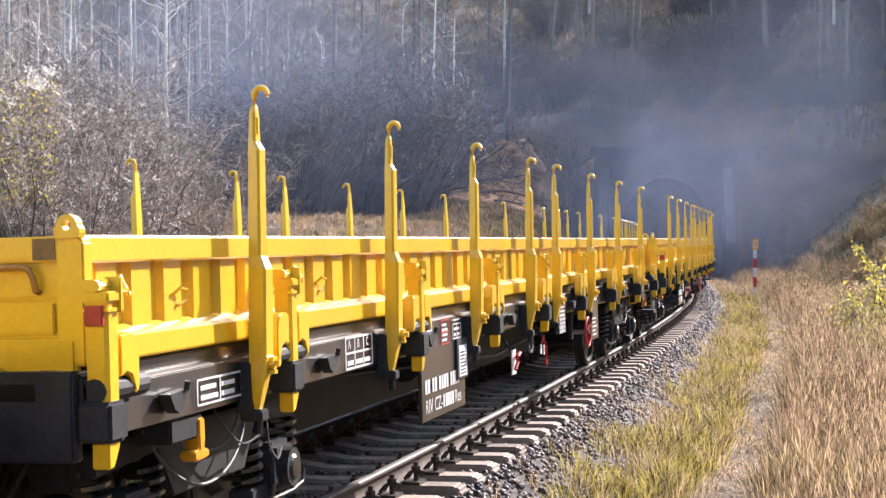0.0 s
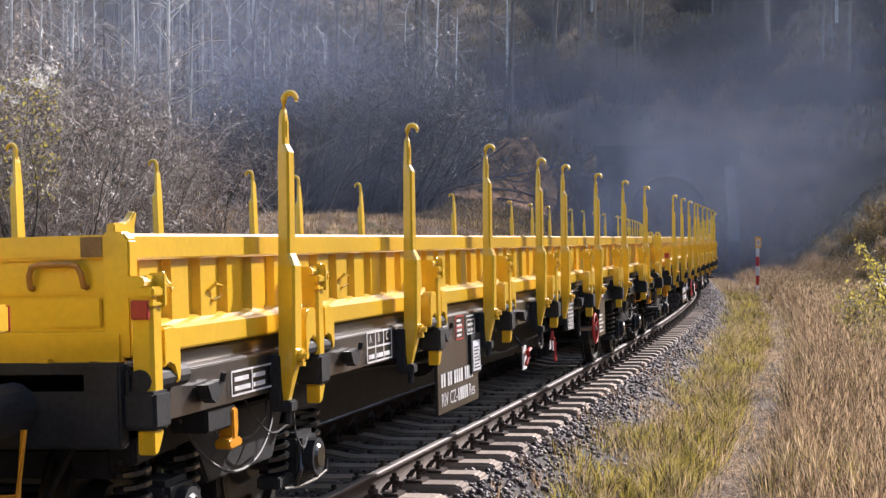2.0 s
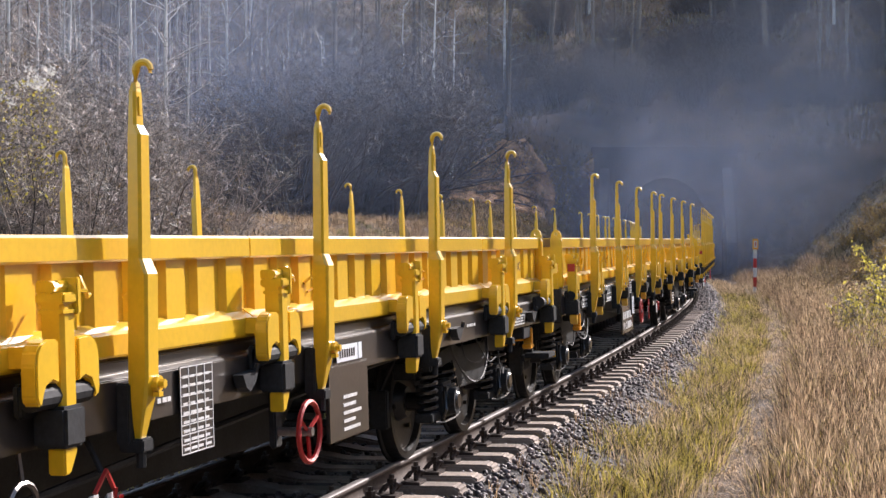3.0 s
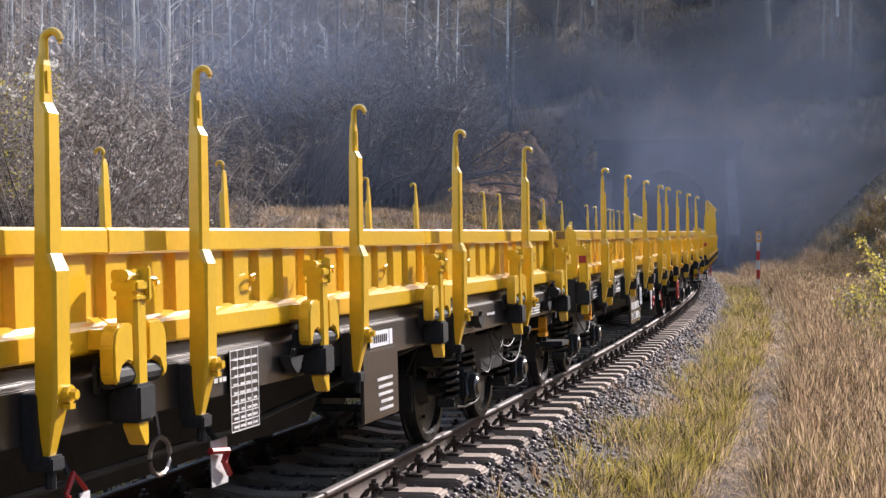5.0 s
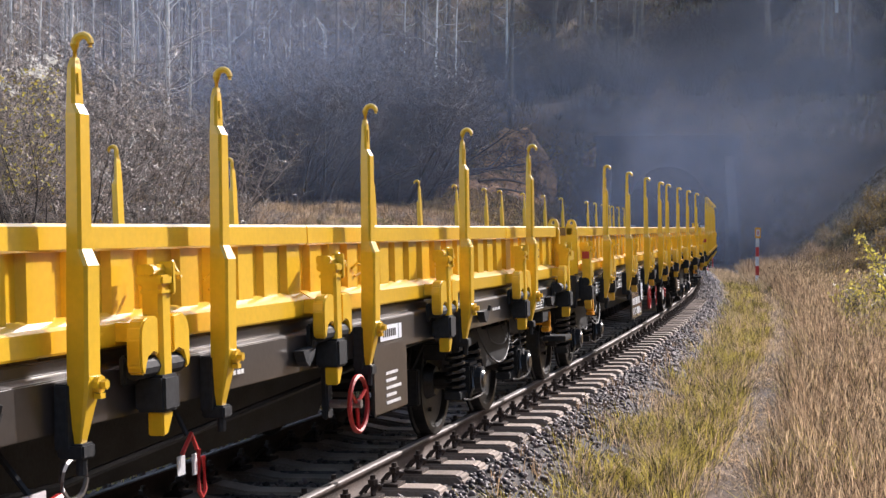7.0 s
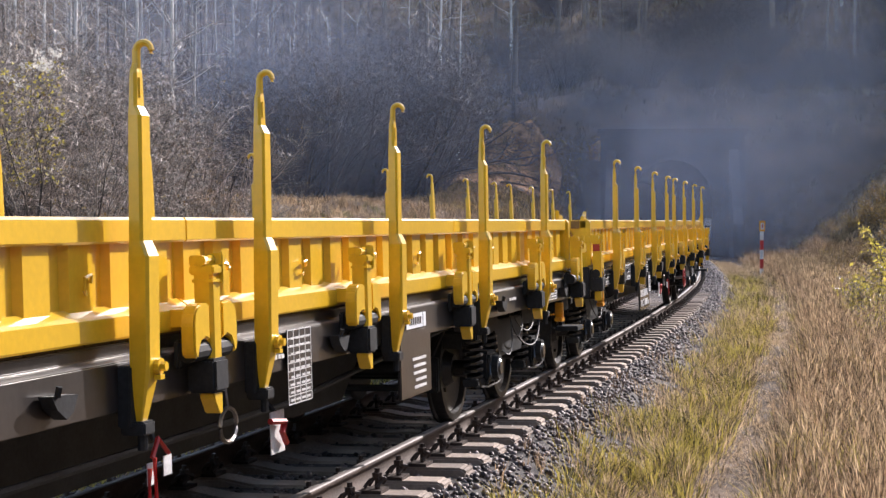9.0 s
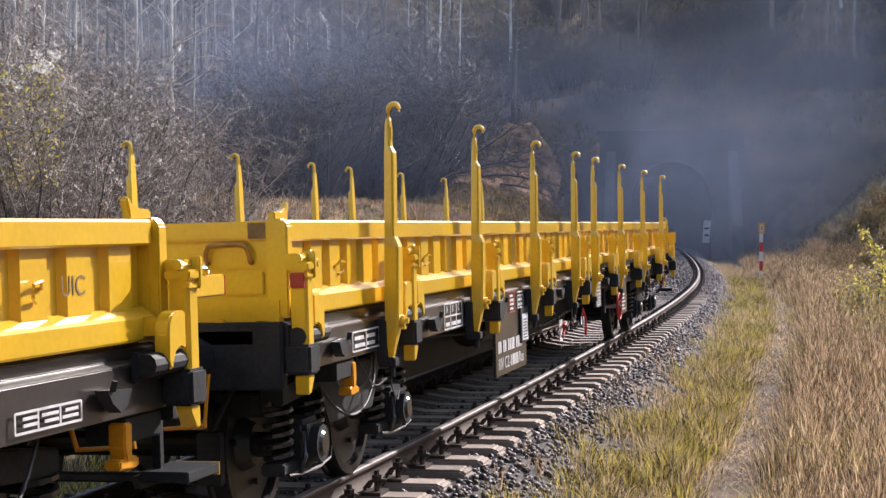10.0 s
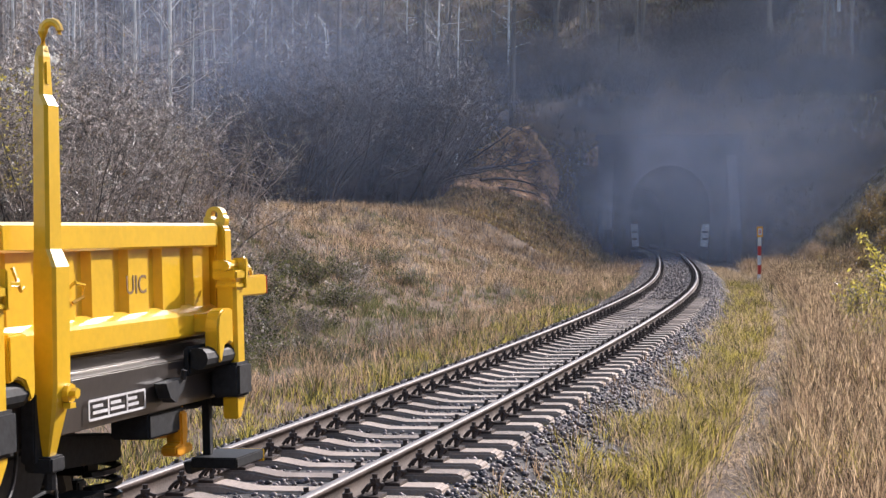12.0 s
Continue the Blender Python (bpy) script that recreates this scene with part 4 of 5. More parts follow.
        for y in (-1.0, -0.35, 0.35, 1.0):
            bm = bmesh.new()
            box(bm, e * 9.372, e * 9.43, y - 0.028, y + 0.028, 1.15, 1.25, 0.01)
            cyl(bm, (e * 9.40, y - 0.075, 1.185), (e * 9.40, y + 0.075, 1.185), 0.022, n=10)
            part("wall_hinge", bm, YELLOW, wall)
        if e < 0:
            # this end stands a little nearer to the wagon's middle
            for ob in made + [wall] + list(wall.children):
                ob.data.transform(Matrix.Translation((SHORT, 0, 0)))
    # sides
    for out in (-1, 1):
        joints = [SHORT - 9.27, -7.15, -2.32, 2.12, 7.05, 9.27] if out < 0 else [SHORT - 9.27, -4.72, 0.0, 4.52, 9.27]
        for a, b in zip(joints, joints[1:]):
            gate = part("side_gate", gate_bm(a + 0.012, b - 0.012, out), YELLOW, wagon, "yellow corrugated drop side")
            bm = bmesh.new()
            prism(bm, [(out * 1.25, 1.66), (out * 1.335, 1.655), (out * 1.345, 1.665), (out * 1.345, 1.755), (out * 1.333, 1.768), (out * 1.26, 1.768), (out * 1.25, 1.76)], "x", a + 0.008, b - 0.008)
            part("top_rail", bm, YELLOW, gate)
            bm = bmesh.new()
            prism(bm, [(out * 1.25, 1.255), (out * 1.352, 1.25), (out * 1.357, 1.26), (out * 1.357, 1.346), (out * 1.340, 1.360), (out * 1.29, 1.392), (out * 1.25, 1.39)], "x", a + 0.010, b - 0.010)
            part("bottom_rail", bm, YELLOW, gate)
            x = a + 0.9
            while x < b - 0.5:
                bm = bmesh.new()
                tube(bm, [(x - 0.05, out * 1.312, 1.50), (x - 0.01, out * 1.335, 1.53), (x + 0.05, out * 1.34, 1.52), (x + 0.05, out * 1.335, 1.47), (x, out * 1.315, 1.45)], 0.008, 5)
                part("ring_handle", bm, YELLOW, gate)
                x += 2.25
        posts = []
        for i, x in enumerate(POSTS):
            edge = i in (0, 8)
            if not posts:
                root = part("gate_post", gate_post_bm(out), YELLOW, wagon, "", pose(x, 0, 0))
                kids = [part("latch", latch_bm(out), YELLOW, root)]
                bm = bmesh.new()
                box(bm, -0.078, 0.078, out * 1.362, out * 1.508, 0.955, 1.115, 0.014)
                kids.append(part("pocket", bm, BLACK, root, "black stake pocket"))
                bm = bmesh.new()
                box(bm, -0.21, 0.21, out * 1.362, out * 1.395, 1.08, 1.21, 0.01)
                kids.append(part("back_plate", bm, BLACK, root, "black back plate"))
                bm = bmesh.new()
                cyl(bm, (-0.20, out * 1.43, 1.155), (0.20, out * 1.43, 1.155), 0.05, n=12)
                kids.append(part("pivot", bm, BLACK, root, "black hinge pivot"))
                bm = bmesh.new()
                prism(bm, [(-0.048, 0.955), (0.048, 0.955), (0.045, 0.93), (-0.005, 0.855), (-0.048, 0.85)], "y", out * 1.41, out * 1.485, 0.006)
                kids.append(part("post_tip", bm, YELLOW, root))
                arms = [part("hinge_arm", arm_bm(out, d), YELLOW, root) for d in (-1, 1)]
                protos = [root, kids, arms]
                posts.append(root)
            else:
                root = part("gate_post", protos[0].data, None, wagon, "", pose(x, 0, 0))
                for k in protos[1]:
                    part(k.name.split(".")[0], k.data, None, root, k.get("label", ""))
                posts.append(root)
            want = (1,) if i == 0 else ((0,) if i == 8 else (0, 1))
            for d in (0, 1):
                if len(posts) == 1:
                    if d not in want:
                        arms[d].name = "unused"
                        bpy.data.objects.remove(arms[d])
                        protos[2][d] = None
                elif d in want:
                    k = protos[2][d]
                    if k is None:
                        k = part("hinge_arm", arm_bm(out, -1 if d == 0 else 1), YELLOW, root)
                        protos[2][d] = k
                    else:
                        part("hinge_arm", k.data, None, root)
            if edge:
                # nothing of the hinge stands out past the wagon's end
                for o in root.children:
                    if o.name.startswith(("pivot", "back_plate")):
                        o.location.x = 0.145 if i == 0 else -0.145
                bm = bmesh.new()
                e = -1 if i == 0 else 1
                near = SHORT if e < 0 else 0.0
                prism(bm, [(out * 1.25, 1.25), (out * 1.37, 1.25), (out * 1.37, 1.74), (out * 1.34, 1.775), (out * 1.25, 1.775)], "x", e * 9.28 - x + near, e * 9.36 - x + near, 0.008)
                part("corner_post", bm, YELLOW, root)
                if e < 0:
                    lug = horn_bm(e, out, x - near)
                else:
                    lug = eye_bm(e, out, x)
                part("corner_lug", lug, YELLOW, root, "corner lug with a raised tip" if e < 0 else "corner lug with a round eye")
                bm = bmesh.new()
                if e * out < 0:
                    box(bm, e * 0.05, e * 0.36, out * 1.405, out * 1.475, 1.415, 1.515, 0.008)
                    part("latch_bar", bm, YELLOW, root, "yellow latch bar reaching past the end wall")
                    bm = bmesh.new()
                    box(bm, e * 0.361, e * 0.367, out * 1.405, out * 1.475, 1.42, 1.51, 0.001)
                    part("reflector", bm, RED, root, "square red reflector")
                else:
                    box(bm, e * 0.05, e * 0.074, out * 1.405, out * 1.482, 1.41, 1.49, 0.004)
                    part("reflector", bm, RED, root, "square red reflector")
        sm = bm_b = ft = None
        for x in STAKES:
            # each stake leans a little outwards in its shoe
            m = Matrix.Translation((x, 0, 0)) @ Matrix.Translation((0, out * 1.47, 1.1)) @ pose(0, 0, 0, -out * 1.2, 0, 0) @ Matrix.Translation((0, -out * 1.47, -1.1))
            st = part("stake", sm or stake_bm(out), None if sm else YELLOW, wagon, "tall yellow steel stake with a hooked tip", m)
            sm = st.data
            b = part("bolt", bm_b or bolt_bm(out), None if bm_b else YELLOW, st)
            bm_b = b.data
            if ft is None:
                bm = bmesh.new()
                box(bm, -0.05, 0.05, out * 1.36, out * 1.475, 0.845, 0.905, 0.008)
                cyl(bm, (0, out * 1.44, 0.78), (0, out * 1.44, 0.85), 0.022, n=8)
                box(bm, -0.075, 0.075, out * 1.362, out * 1.42, 0.88, 1.14, 0.006)
            f = part("shoe", ft or bm, None if ft else BLACK, st, "black stake shoe")
            ft = f.data
    dress_side(wagon, -1, -4.28, 1.18, 2.66, 3.18, -0.92, -0.08, 0.57)
    dress_side(wagon, 1, -4.28, 1.14, -2.53, 3.19, 1.05, 0.47, -0.30)
    # step at one end
    for e, out in ((1, -1), (-1, 1)):
        bm = bmesh.new()
        box(bm, e * 9.24, e * 9.56, out * 1.18, out * 1.42, 0.60, 0.65, 0.006)
        prism(bm, [(e * 9.22, 0.63), (e * 9.54, 0.63), (e * 9.52, 0.57), (e * 9.25, 0.57)], "y", out * 1.15, out * 1.18)
        step = part("step", bm, BLACK, wagon, "black ribbed step tread")
        bm = bmesh.new()
        box(bm, e * 9.561, e * 9.567, out * 1.20, out * 1.42, 0.59, 0.65)
        part("step_edge", bm, YELLOW, step, "yellow step edge")
        bm = bmesh.new()
        box(bm, e * 9.33, e * 9.37, out * 1.20, out * 1.24, 0.62, 0.97, 0.004)
        part("hanger", bm, BLACK, step)
    build_bogie(wagon, -7.43)
    build_bogie(wagon, 7.43)
    return wagon


first_wagon = build_wagon()
wagons = []
for k in range(7):
    w = first_wagon if k == 6 else copy_thing(first_wagon, Matrix())
    wagons.append((w, k, k in (3, 5, 0)))
    if k == 1:
        lugs = [o for c in w.children for o in c.children if o.name.startswith("corner_lug")]
        eyes = {o.data.vertices[0].co.y > 0: o for o in lugs if o.parent.location.x > 0}
        for o in lugs:
            if o.parent.location.x < 0:
                # the eye plate of the other end, turned half round
                o.data = eyes[o.data.vertices[0].co.y < 0].data
                o.matrix_basis = pose(SHORT, 0, 0, 0, 0, 180)
    if k == 4:
        for o in w.children:
            if o.name.startswith("data_table") and o.data.vertices[0].co.y < 0:
                o.location.x -= 2.87
            if o.name.startswith("pull_ring") and o.data.vertices[0].co.y < 0:
                o.location.x -= 0.45


# ---- grass ----
def blades(name, xy, length, width, mat, rng, lean=0.35, sink=0.03, fan=None):
    """One mesh of bent, tapering blades: four triangles each."""
    n = len(xy)
    x, y = xy[:, 0], xy[:, 1]
    z = height(x, y) - sink
    a = rng.uniform(0, 2 * np.pi, n)
    b = rng.uniform(0, 2 * np.pi, n) if fan is None else fan + rng.normal(0, 0.7, n)
    d = lean * length * rng.uniform(0.2, 1.3, n)
    wx, wy = np.cos(a) * width / 2, np.sin(a) * width / 2
    dx, dy = np.cos(b) * d, np.sin(b) * d
    base = np.stack([x, y, z], -1)
    mid = np.stack([x + 0.35 * dx, y + 0.35 * dy, z + 0.6 * length], -1)
    tip = np.stack([x + dx, y + dy, z + length * rng.uniform(0.85, 1.0, n)], -1)
    w = np.stack([wx, wy, np.zeros(n)], -1)
    V = np.stack([base - w, base + w, mid + 0.8 * w, mid - 0.8 * w, tip], 1).reshape(-1, 3)
    o = (np.arange(n) * 5)[:, None]
    F = np.concatenate([o + [0, 1, 2], o + [0, 2, 3], o + [3, 2, 4]])
    return raw_mesh(name, V, F, mat)


def patchy(s, q, k, seed):
    return 0.5 + 0.5 * np.sin(s * k + 2.0 * np.sin(q * k * 0.9 + seed)) * np.cos(q * k * 1.7 + seed * 2 + np.sin(s * k * 0.6))


def grow_grass():
    rng = np.random.default_rng(11)

    def field(n, s0, s1, q0, q1, power=1.6):
        return s0 + (s1 - s0) * rng.random(n) ** power, rng.uniform(q0, q1, n)

    def put(name, s, q, keep, per, lo, hi, wd, mat, label, spread=0.09, lean=0.5):
        """Tussocks: every kept place carries a fan of blades."""
        s, q = s[keep], q[keep]
        n = len(s)
        tall = (lo + (hi - lo) * patchy(s, q, 2.3, 1.0)) * rng.uniform(0.6, 1.25, n)
        size = spread * rng.uniform(0.5, 1.6, n)
        s, q, tall, size = (np.repeat(v, per) for v in (s, q, tall, size))
        x, y, _ = on_track(s, q)
        m = len(x)
        a, r = rng.uniform(0, 2 * np.pi, m), np.abs(rng.normal(0, 1, m))
        ox, oy = np.cos(a) * r * size, np.sin(a) * r * size
        L = tall * rng.uniform(0.35, 1.1, m)
        me = blades(name, np.stack([x + ox, y + oy], -1), L, wd * rng.uniform(0.6, 1.4, m) * (1 + s / 70), mat, rng, lean, fan=a)
        tagged(part(name, me, None), label, "grass", kind="stuff")

    def off_path(s, q):
        return np.abs(q - 3.12 - 0.22 * np.exp(-s / 14) - 0.05 * np.sin(s * 0.5)) > 0.21 + 0.12 * rng.random(len(s))

    R = lambda v: rng.random(len(v))
    # right verge beside the ballast: low green and yellow tufts
    s, q = field(8000, 4, 60, 1.75, 4.6)
    put("green_grass", s, q, (R(s) < (0.1 + 0.9 * patchy(s, q, 1.1, 0.3)) * np.where(q < 2.95, 1.0, 0.25)) & off_path(s, q) & (R(s) < np.clip((q - 1.7) * 2.0, 0, 1)), 26, 0.14, 0.38, 0.0065, GREEN, "yellow-green autumn grass tufts beside the ballast", 0.10, 0.7)
    s, q = field(9500, 4, 78, 1.75, 3.9, 1.4)
    put("short_dry_grass", s, q, off_path(s, q) & (R(s) < 0.85 * np.clip((q - 1.65) * 1.6, 0, 1)), 16, 0.12, 0.36, 0.005, STRAW, "short straw-coloured dry grass along a trodden path", 0.12, 0.8)
    s, q = field(5600, 4, 75, 2.75, 3.7, 1.4)
    put("trodden_grass", s, q, ~off_path(s, q), 20, 0.04, 0.10, 0.008, STRAW, "flattened pale grass of a trodden path", 0.14, 2.2)
    # tall dry grass beyond the path
    s, q = field(12500, 4, 84, 3.1, 7.4, 1.5)
    put("tall_dry_grass", s, q, off_path(s, q) & (R(s) < np.clip((q - 3.45) * 2.2, 0, 1) * (0.25 + 0.75 * patchy(s, q, 0.8, 2.0))), 24, 0.30, 0.80, 0.005, RUSSET, "tall reddish-brown dry grass", 0.12, 0.55)
    s, q = field(7500, 4, 84, 3.6, 7.3, 1.5)
    put("pale_dry_grass", s, q, R(s) < 0.9 * patchy(s, q, 1.0, 6.0), 20, 0.30, 0.70, 0.005, STRAW, "pale straw grass among russet stalks", 0.13, 0.65)
    s, q = field(3000, 4, 40, 3.7, 7.2, 1.4)
    put("green_grass", s, q, R(s) < 0.8 * patchy(s, q, 1.4, 4.0), 22, 0.15, 0.42, 0.008, GREEN, "green grass among the dry stalks", 0.12, 0.6)
    s, q = field(2200, -7, 7, 2.1, 9, 1.0)
    put("short_dry_grass", s, q, R(s) < 0.3 + 0.7 * patchy(s, q, 0.9, 2.5), 18, 0.10, 0.32, 0.006, STRAW, "short straw-coloured grass on the verge", 0.13, 0.8)
    # left verge and meadow bank
    s, q = field(17000, 4, 94, -24, -1.75, 1.1)
    put("meadow_grass", s, q, R(s) < np.clip((-q - 1.6) * 1.0, 0, 1) * (0.15 + 0.85 * patchy(s, q, 0.5, 5.0)) * (1 - 0.92 * np.exp(-((s - 31) / 13) ** 2 - ((q + 8.0) / 3.4) ** 2)), 22, 0.20, 0.55, 0.0058, RUSSET, "dry reddish meadow grass on the bank", 0.17, 0.65)
    s, q = field(13000, 4, 96, -24, -1.8, 1.05)
    put("pale_meadow_grass", s, q, R(s) < np.clip((-q - 1.6) * 1.0, 0, 1) * patchy(s, q, 0.42, 9.0) * np.where((s > 46) | (q < -12), 1.0, 0.15), 20, 0.18, 0.5, 0.0058, STRAW, "pale straw grass on the bank", 0.17, 0.7)
    s, q = field(9500, 4, 66, -14, -1.7, 1.15)
    put("green_grass", s, q, R(s) < np.where(q > -3.4, 0.45, 0.45 * patchy(s, q, 0.33, 7.0) + 0.9 * np.exp(-((s - 31) / 12) ** 2 - ((q + 8) / 3.4) ** 2)) * np.clip((-q - 1.55) * 1.6, 0, 1), 24, 0.12, 0.38, 0.0065, HOLLOW, "grey-green grass in the hollow beside the track", 0.14, 0.6)
    s, q = field(900, 6, 40, -3.4, -1.75, 1.3)
    put("green_grass", s, q, R(s) < 0.8, 24, 0.10, 0.3, 0.008, GREEN, "fresh green grass along the ballast edge", 0.12, 0.6)
    s, q = field(60, 6, 24, 1.32, 1.75, 1.2)
    put("dry_weeds", s, q, R(s) < 0.8, 10, 0.12, 0.4, 0.006, RUSSET, "dry weeds growing through the ballast", 0.03, 0.4)
    s, q = field(5000, 74, 100, -17, -3.5, 1.0)
    put("slope_growth", s, q, R(s) < 0.15 + 0.7 * patchy(s, q, 0.9, 1.0), 14, 0.15, 0.5, 0.014, DULL, "withered growth on the bank beside the tunnel", 0.2, 0.7)
    s, q = field(7500, PORTAL + 3, PORTAL + 46, -32, 36, 1.0)
    put("hill_undergrowth", s, q, (R(s) < 0.25 + 0.75 * patchy(s, q, 0.35, 1.7)) & (np.abs(q) > np.where(s < PORTAL + 6, 5, 0)), 10, 0.25, 0.9, 0.022, DULL, "withered undergrowth on the wooded hill", 0.3, 0.6)
    # right face of the cutting
    s, q = field(10000, 24, 97, 6.2, 19, 1.0)
    put("slope_growth", s, q, R(s) < 0.2 + 0.8 * patchy(s, q, 0.7, 3.0), 16, 0.12, 0.45, 0.012, DULL, "thin withered growth on the cutting slope", 0.22, 0.8)


grow_grass()


# ---- shrubs and trees ----
class Twigs:
    """Collects tapering three-sided twigs into one mesh."""

    def __init__(self):
        self.v, self.f, self.n = [], [], 0

    def add(self, pts, r0, r1):
        k = len(pts)
        pts = np.asarray(pts, float)
        d = np.gradient(pts, axis=0)
        d /= np.linalg.norm(d, axis=1)[:, None] + 1e-9
        ref = np.array([0.31, 0.17, 0.93]) if abs(d[0, 2]) < 0.8 else np.array([0.9, 0.3, 0.1])
        u = np.cross(d, ref)
        u /= np.linalg.norm(u, axis=1)[:, None] + 1e-9
        w = np.cross(d, u)
        r = np.linspace(r0, r1, k)[:, None]
        ring = [pts + r * (math.cos(a) * u + math.sin(a) * w) for a in (0, 2.094, 4.189)]
        self.v.append(np.stack(ring, 1).reshape(-1, 3))
        i = np.arange(k - 1)[:, None] * 3 + self.n
        for j in range(3):
            e = (j + 1) % 3
            self.f.append(np.concatenate([i + j, i + e, i + 3 + e, i + 3 + j], 1))
        self.n += 3 * k

    def mesh(self, name, mat):
        return raw_mesh(name, np.concatenate(self.v), np.concatenate(self.f), mat)


def curve(rnd, start, way, length, seg, wild, lift=0.0):
    p, d = np.array(start, float), np.array(way, float)
    d /= np.linalg.norm(d)
    pts = [p.copy()]
    for _ in range(seg):
        d = d + np.array([rnd.gauss(0, wild), rnd.gauss(0, wild), rnd.gauss(0, wild) + lift])
        d /= np.linalg.norm(d)
        p = p + d * length / seg
        pts.append(p.copy())
    return pts


def leaf_cloud(name, places, size, mat, rng):
    n = len(places)
    p = np.asarray(places)
    a = rng.normal(size=(n, 3))
    a /= np.linalg.norm(a, axis=1)[:, None]
    b = np.cross(a, rng.normal(size=(n, 3)))
    b /= np.linalg.norm(b, axis=1)[:, None]
    c = np.cross(a, b)
    s = size * rng.uniform(0.6, 1.4, (n, 1))
    V = np.stack([p - a * s, p + b * s * 0.5 + c * s * 0.15, p + a * s, p - b * s * 0.5 + c * s * 0.15], 1).reshape(-1, 3)
    o = (np.arange(n) * 4)[:, None]
    return raw_mesh(name, V, np.concatenate([o + [0, 1, 2], o + [0, 2, 3]]), mat)


def make_shrub(seed, tall, wide, stems, leafy, leaf_mat=None, label="leafless tangled shrub with grey-brown twigs", twig=None, thick=1.0):
    twig = twig or TWIG
    rnd, rng = random.Random(seed), np.random.default_rng(seed)
    main, fine, ends = Twigs(), Twigs(), []
    for _ in range(stems):
        a = rnd.uniform(0, 6.283)
        r = wide * 0.35 * rnd.random()
        L = tall * rnd.uniform(0.65, 1.05)
        out = wide / tall * rnd.uniform(0.1, 0.75)
        pts = curve(rnd, (r * math.cos(a), r * math.sin(a), -0.2), (out * math.cos(a), out * math.sin(a), 1), L, 7, 0.12, 0.0)
        main.add(pts, (0.012 * tall ** 0.5 + 0.006) * thick, 0.005 * thick)
        for i in range(1, 8):
            for _ in range(rnd.randint(2, 3)):
                b = rnd.uniform(0, 6.283)
                l2 = L * rnd.uniform(0.14, 0.32)
                p2 = curve(rnd, pts[i], (math.cos(b), math.sin(b), rnd.uniform(0.0, 1.0)), l2, 4, 0.22, 0.05)
                fine.add(p2, 0.007 * thick, 0.003 * thick)
                for j in range(1, 5):
                    for _ in range(2):
                        b = rnd.uniform(0, 6.283)
                        p3 = curve(rnd, p2[j], (math.cos(b), math.sin(b), rnd.uniform(-0.4, 1.0)), l2 * rnd.uniform(0.25, 0.6), 2, 0.3)
                        fine.add(p3, 0.0042 * thick, 0.002 * thick)
                        ends.append(p3[-1])
    root = tagged(new("shrub"), label, "shrub", "shrubs beside the line")
    tagged(part("woody_base", main.mesh("woody_base", twig), None, root), kind="stuff")
    tagged(part("crown", fine.mesh("crown", twig), None, root), kind="stuff")
    if leafy:
        pick = rng.choice(len(ends), min(len(ends), leafy), replace=False)
        pl = np.array(ends)[pick] + rng.normal(0, 0.05, (len(pick), 3))
        part("foliage", leaf_cloud("leaves", pl, 0.035, leaf_mat or LEAF, rng), None, root, "scattered withered leaves")
    return root


def make_tree(seed, tall, bark, label, dense=1.0):
    rnd = random.Random(seed)
    bm = bmesh.new()
    pts = curve(rnd, (0, 0, -0.4), (rnd.uniform(-0.05, 0.05), rnd.uniform(-0.05, 0.05), 1), tall, 9, 0.02, 0.02)
    tube(bm, [tuple(p) for p in pts], 0.0155 * tall ** 0.9, 7, 0.025)
    limb, fine = Twigs(), Twigs()
    for i in range(2, 10):
        for _ in range(round(rnd.randint(3, 5) * dense) if i > 3 else rnd.randint(0, 2)):
            a = rnd.uniform(0, 6.283)
            L = tall * rnd.uniform(0.08, 0.2) * (1.2 - 0.06 * i)
            t = rnd.random()
            st = pts[i] * t + pts[i - 1] * (1 - t)
            p2 = curve(rnd, st, (math.cos(a), math.sin(a), rnd.uniform(0.2, 1.1)), L, 5, 0.16, 0.04)
            limb.add(p2, 0.03, 0.008)
            for j in range(1, 6):
                for _ in range(round(3 * dense)):
                    b = rnd.uniform(0, 6.283)
                    p3 = curve(rnd, p2[j], (math.cos(b), math.sin(b), rnd.uniform(-0.2, 1.0)), L * rnd.uniform(0.2, 0.5), 3, 0.25)
                    fine.add(p3, 0.012, 0.005)
    root = tagged(new("tree"), label, "tree", "trees of the wood")
    part("trunk", bm, bark, root)
    tagged(part("branchwork", limb.mesh("branchwork", bark), None, root), kind="stuff")
    tagged(part("crown", fine.mesh("crown", TWIG), None, root, "crown of bare fine twigs"), kind="stuff")
    return root


def plant(proto, x, y, rnd, size, sink=0.05):
    m = Matrix.Translation((x, y, ground_at(x, y) - sink)) @ Matrix.Rotation(rnd.uniform(0, 6.283), 4, "Z") @ Matrix.Diagonal((size, size, size * rnd.uniform(0.9, 1.12), 1))
    ob = copy_thing(proto, Matrix())
    ob.matrix_basis = m
    return ob


def at_view(px, d):
    """World x at depth d along the sight line px (a fraction of the half width)."""
    return px * 0.2906 * d


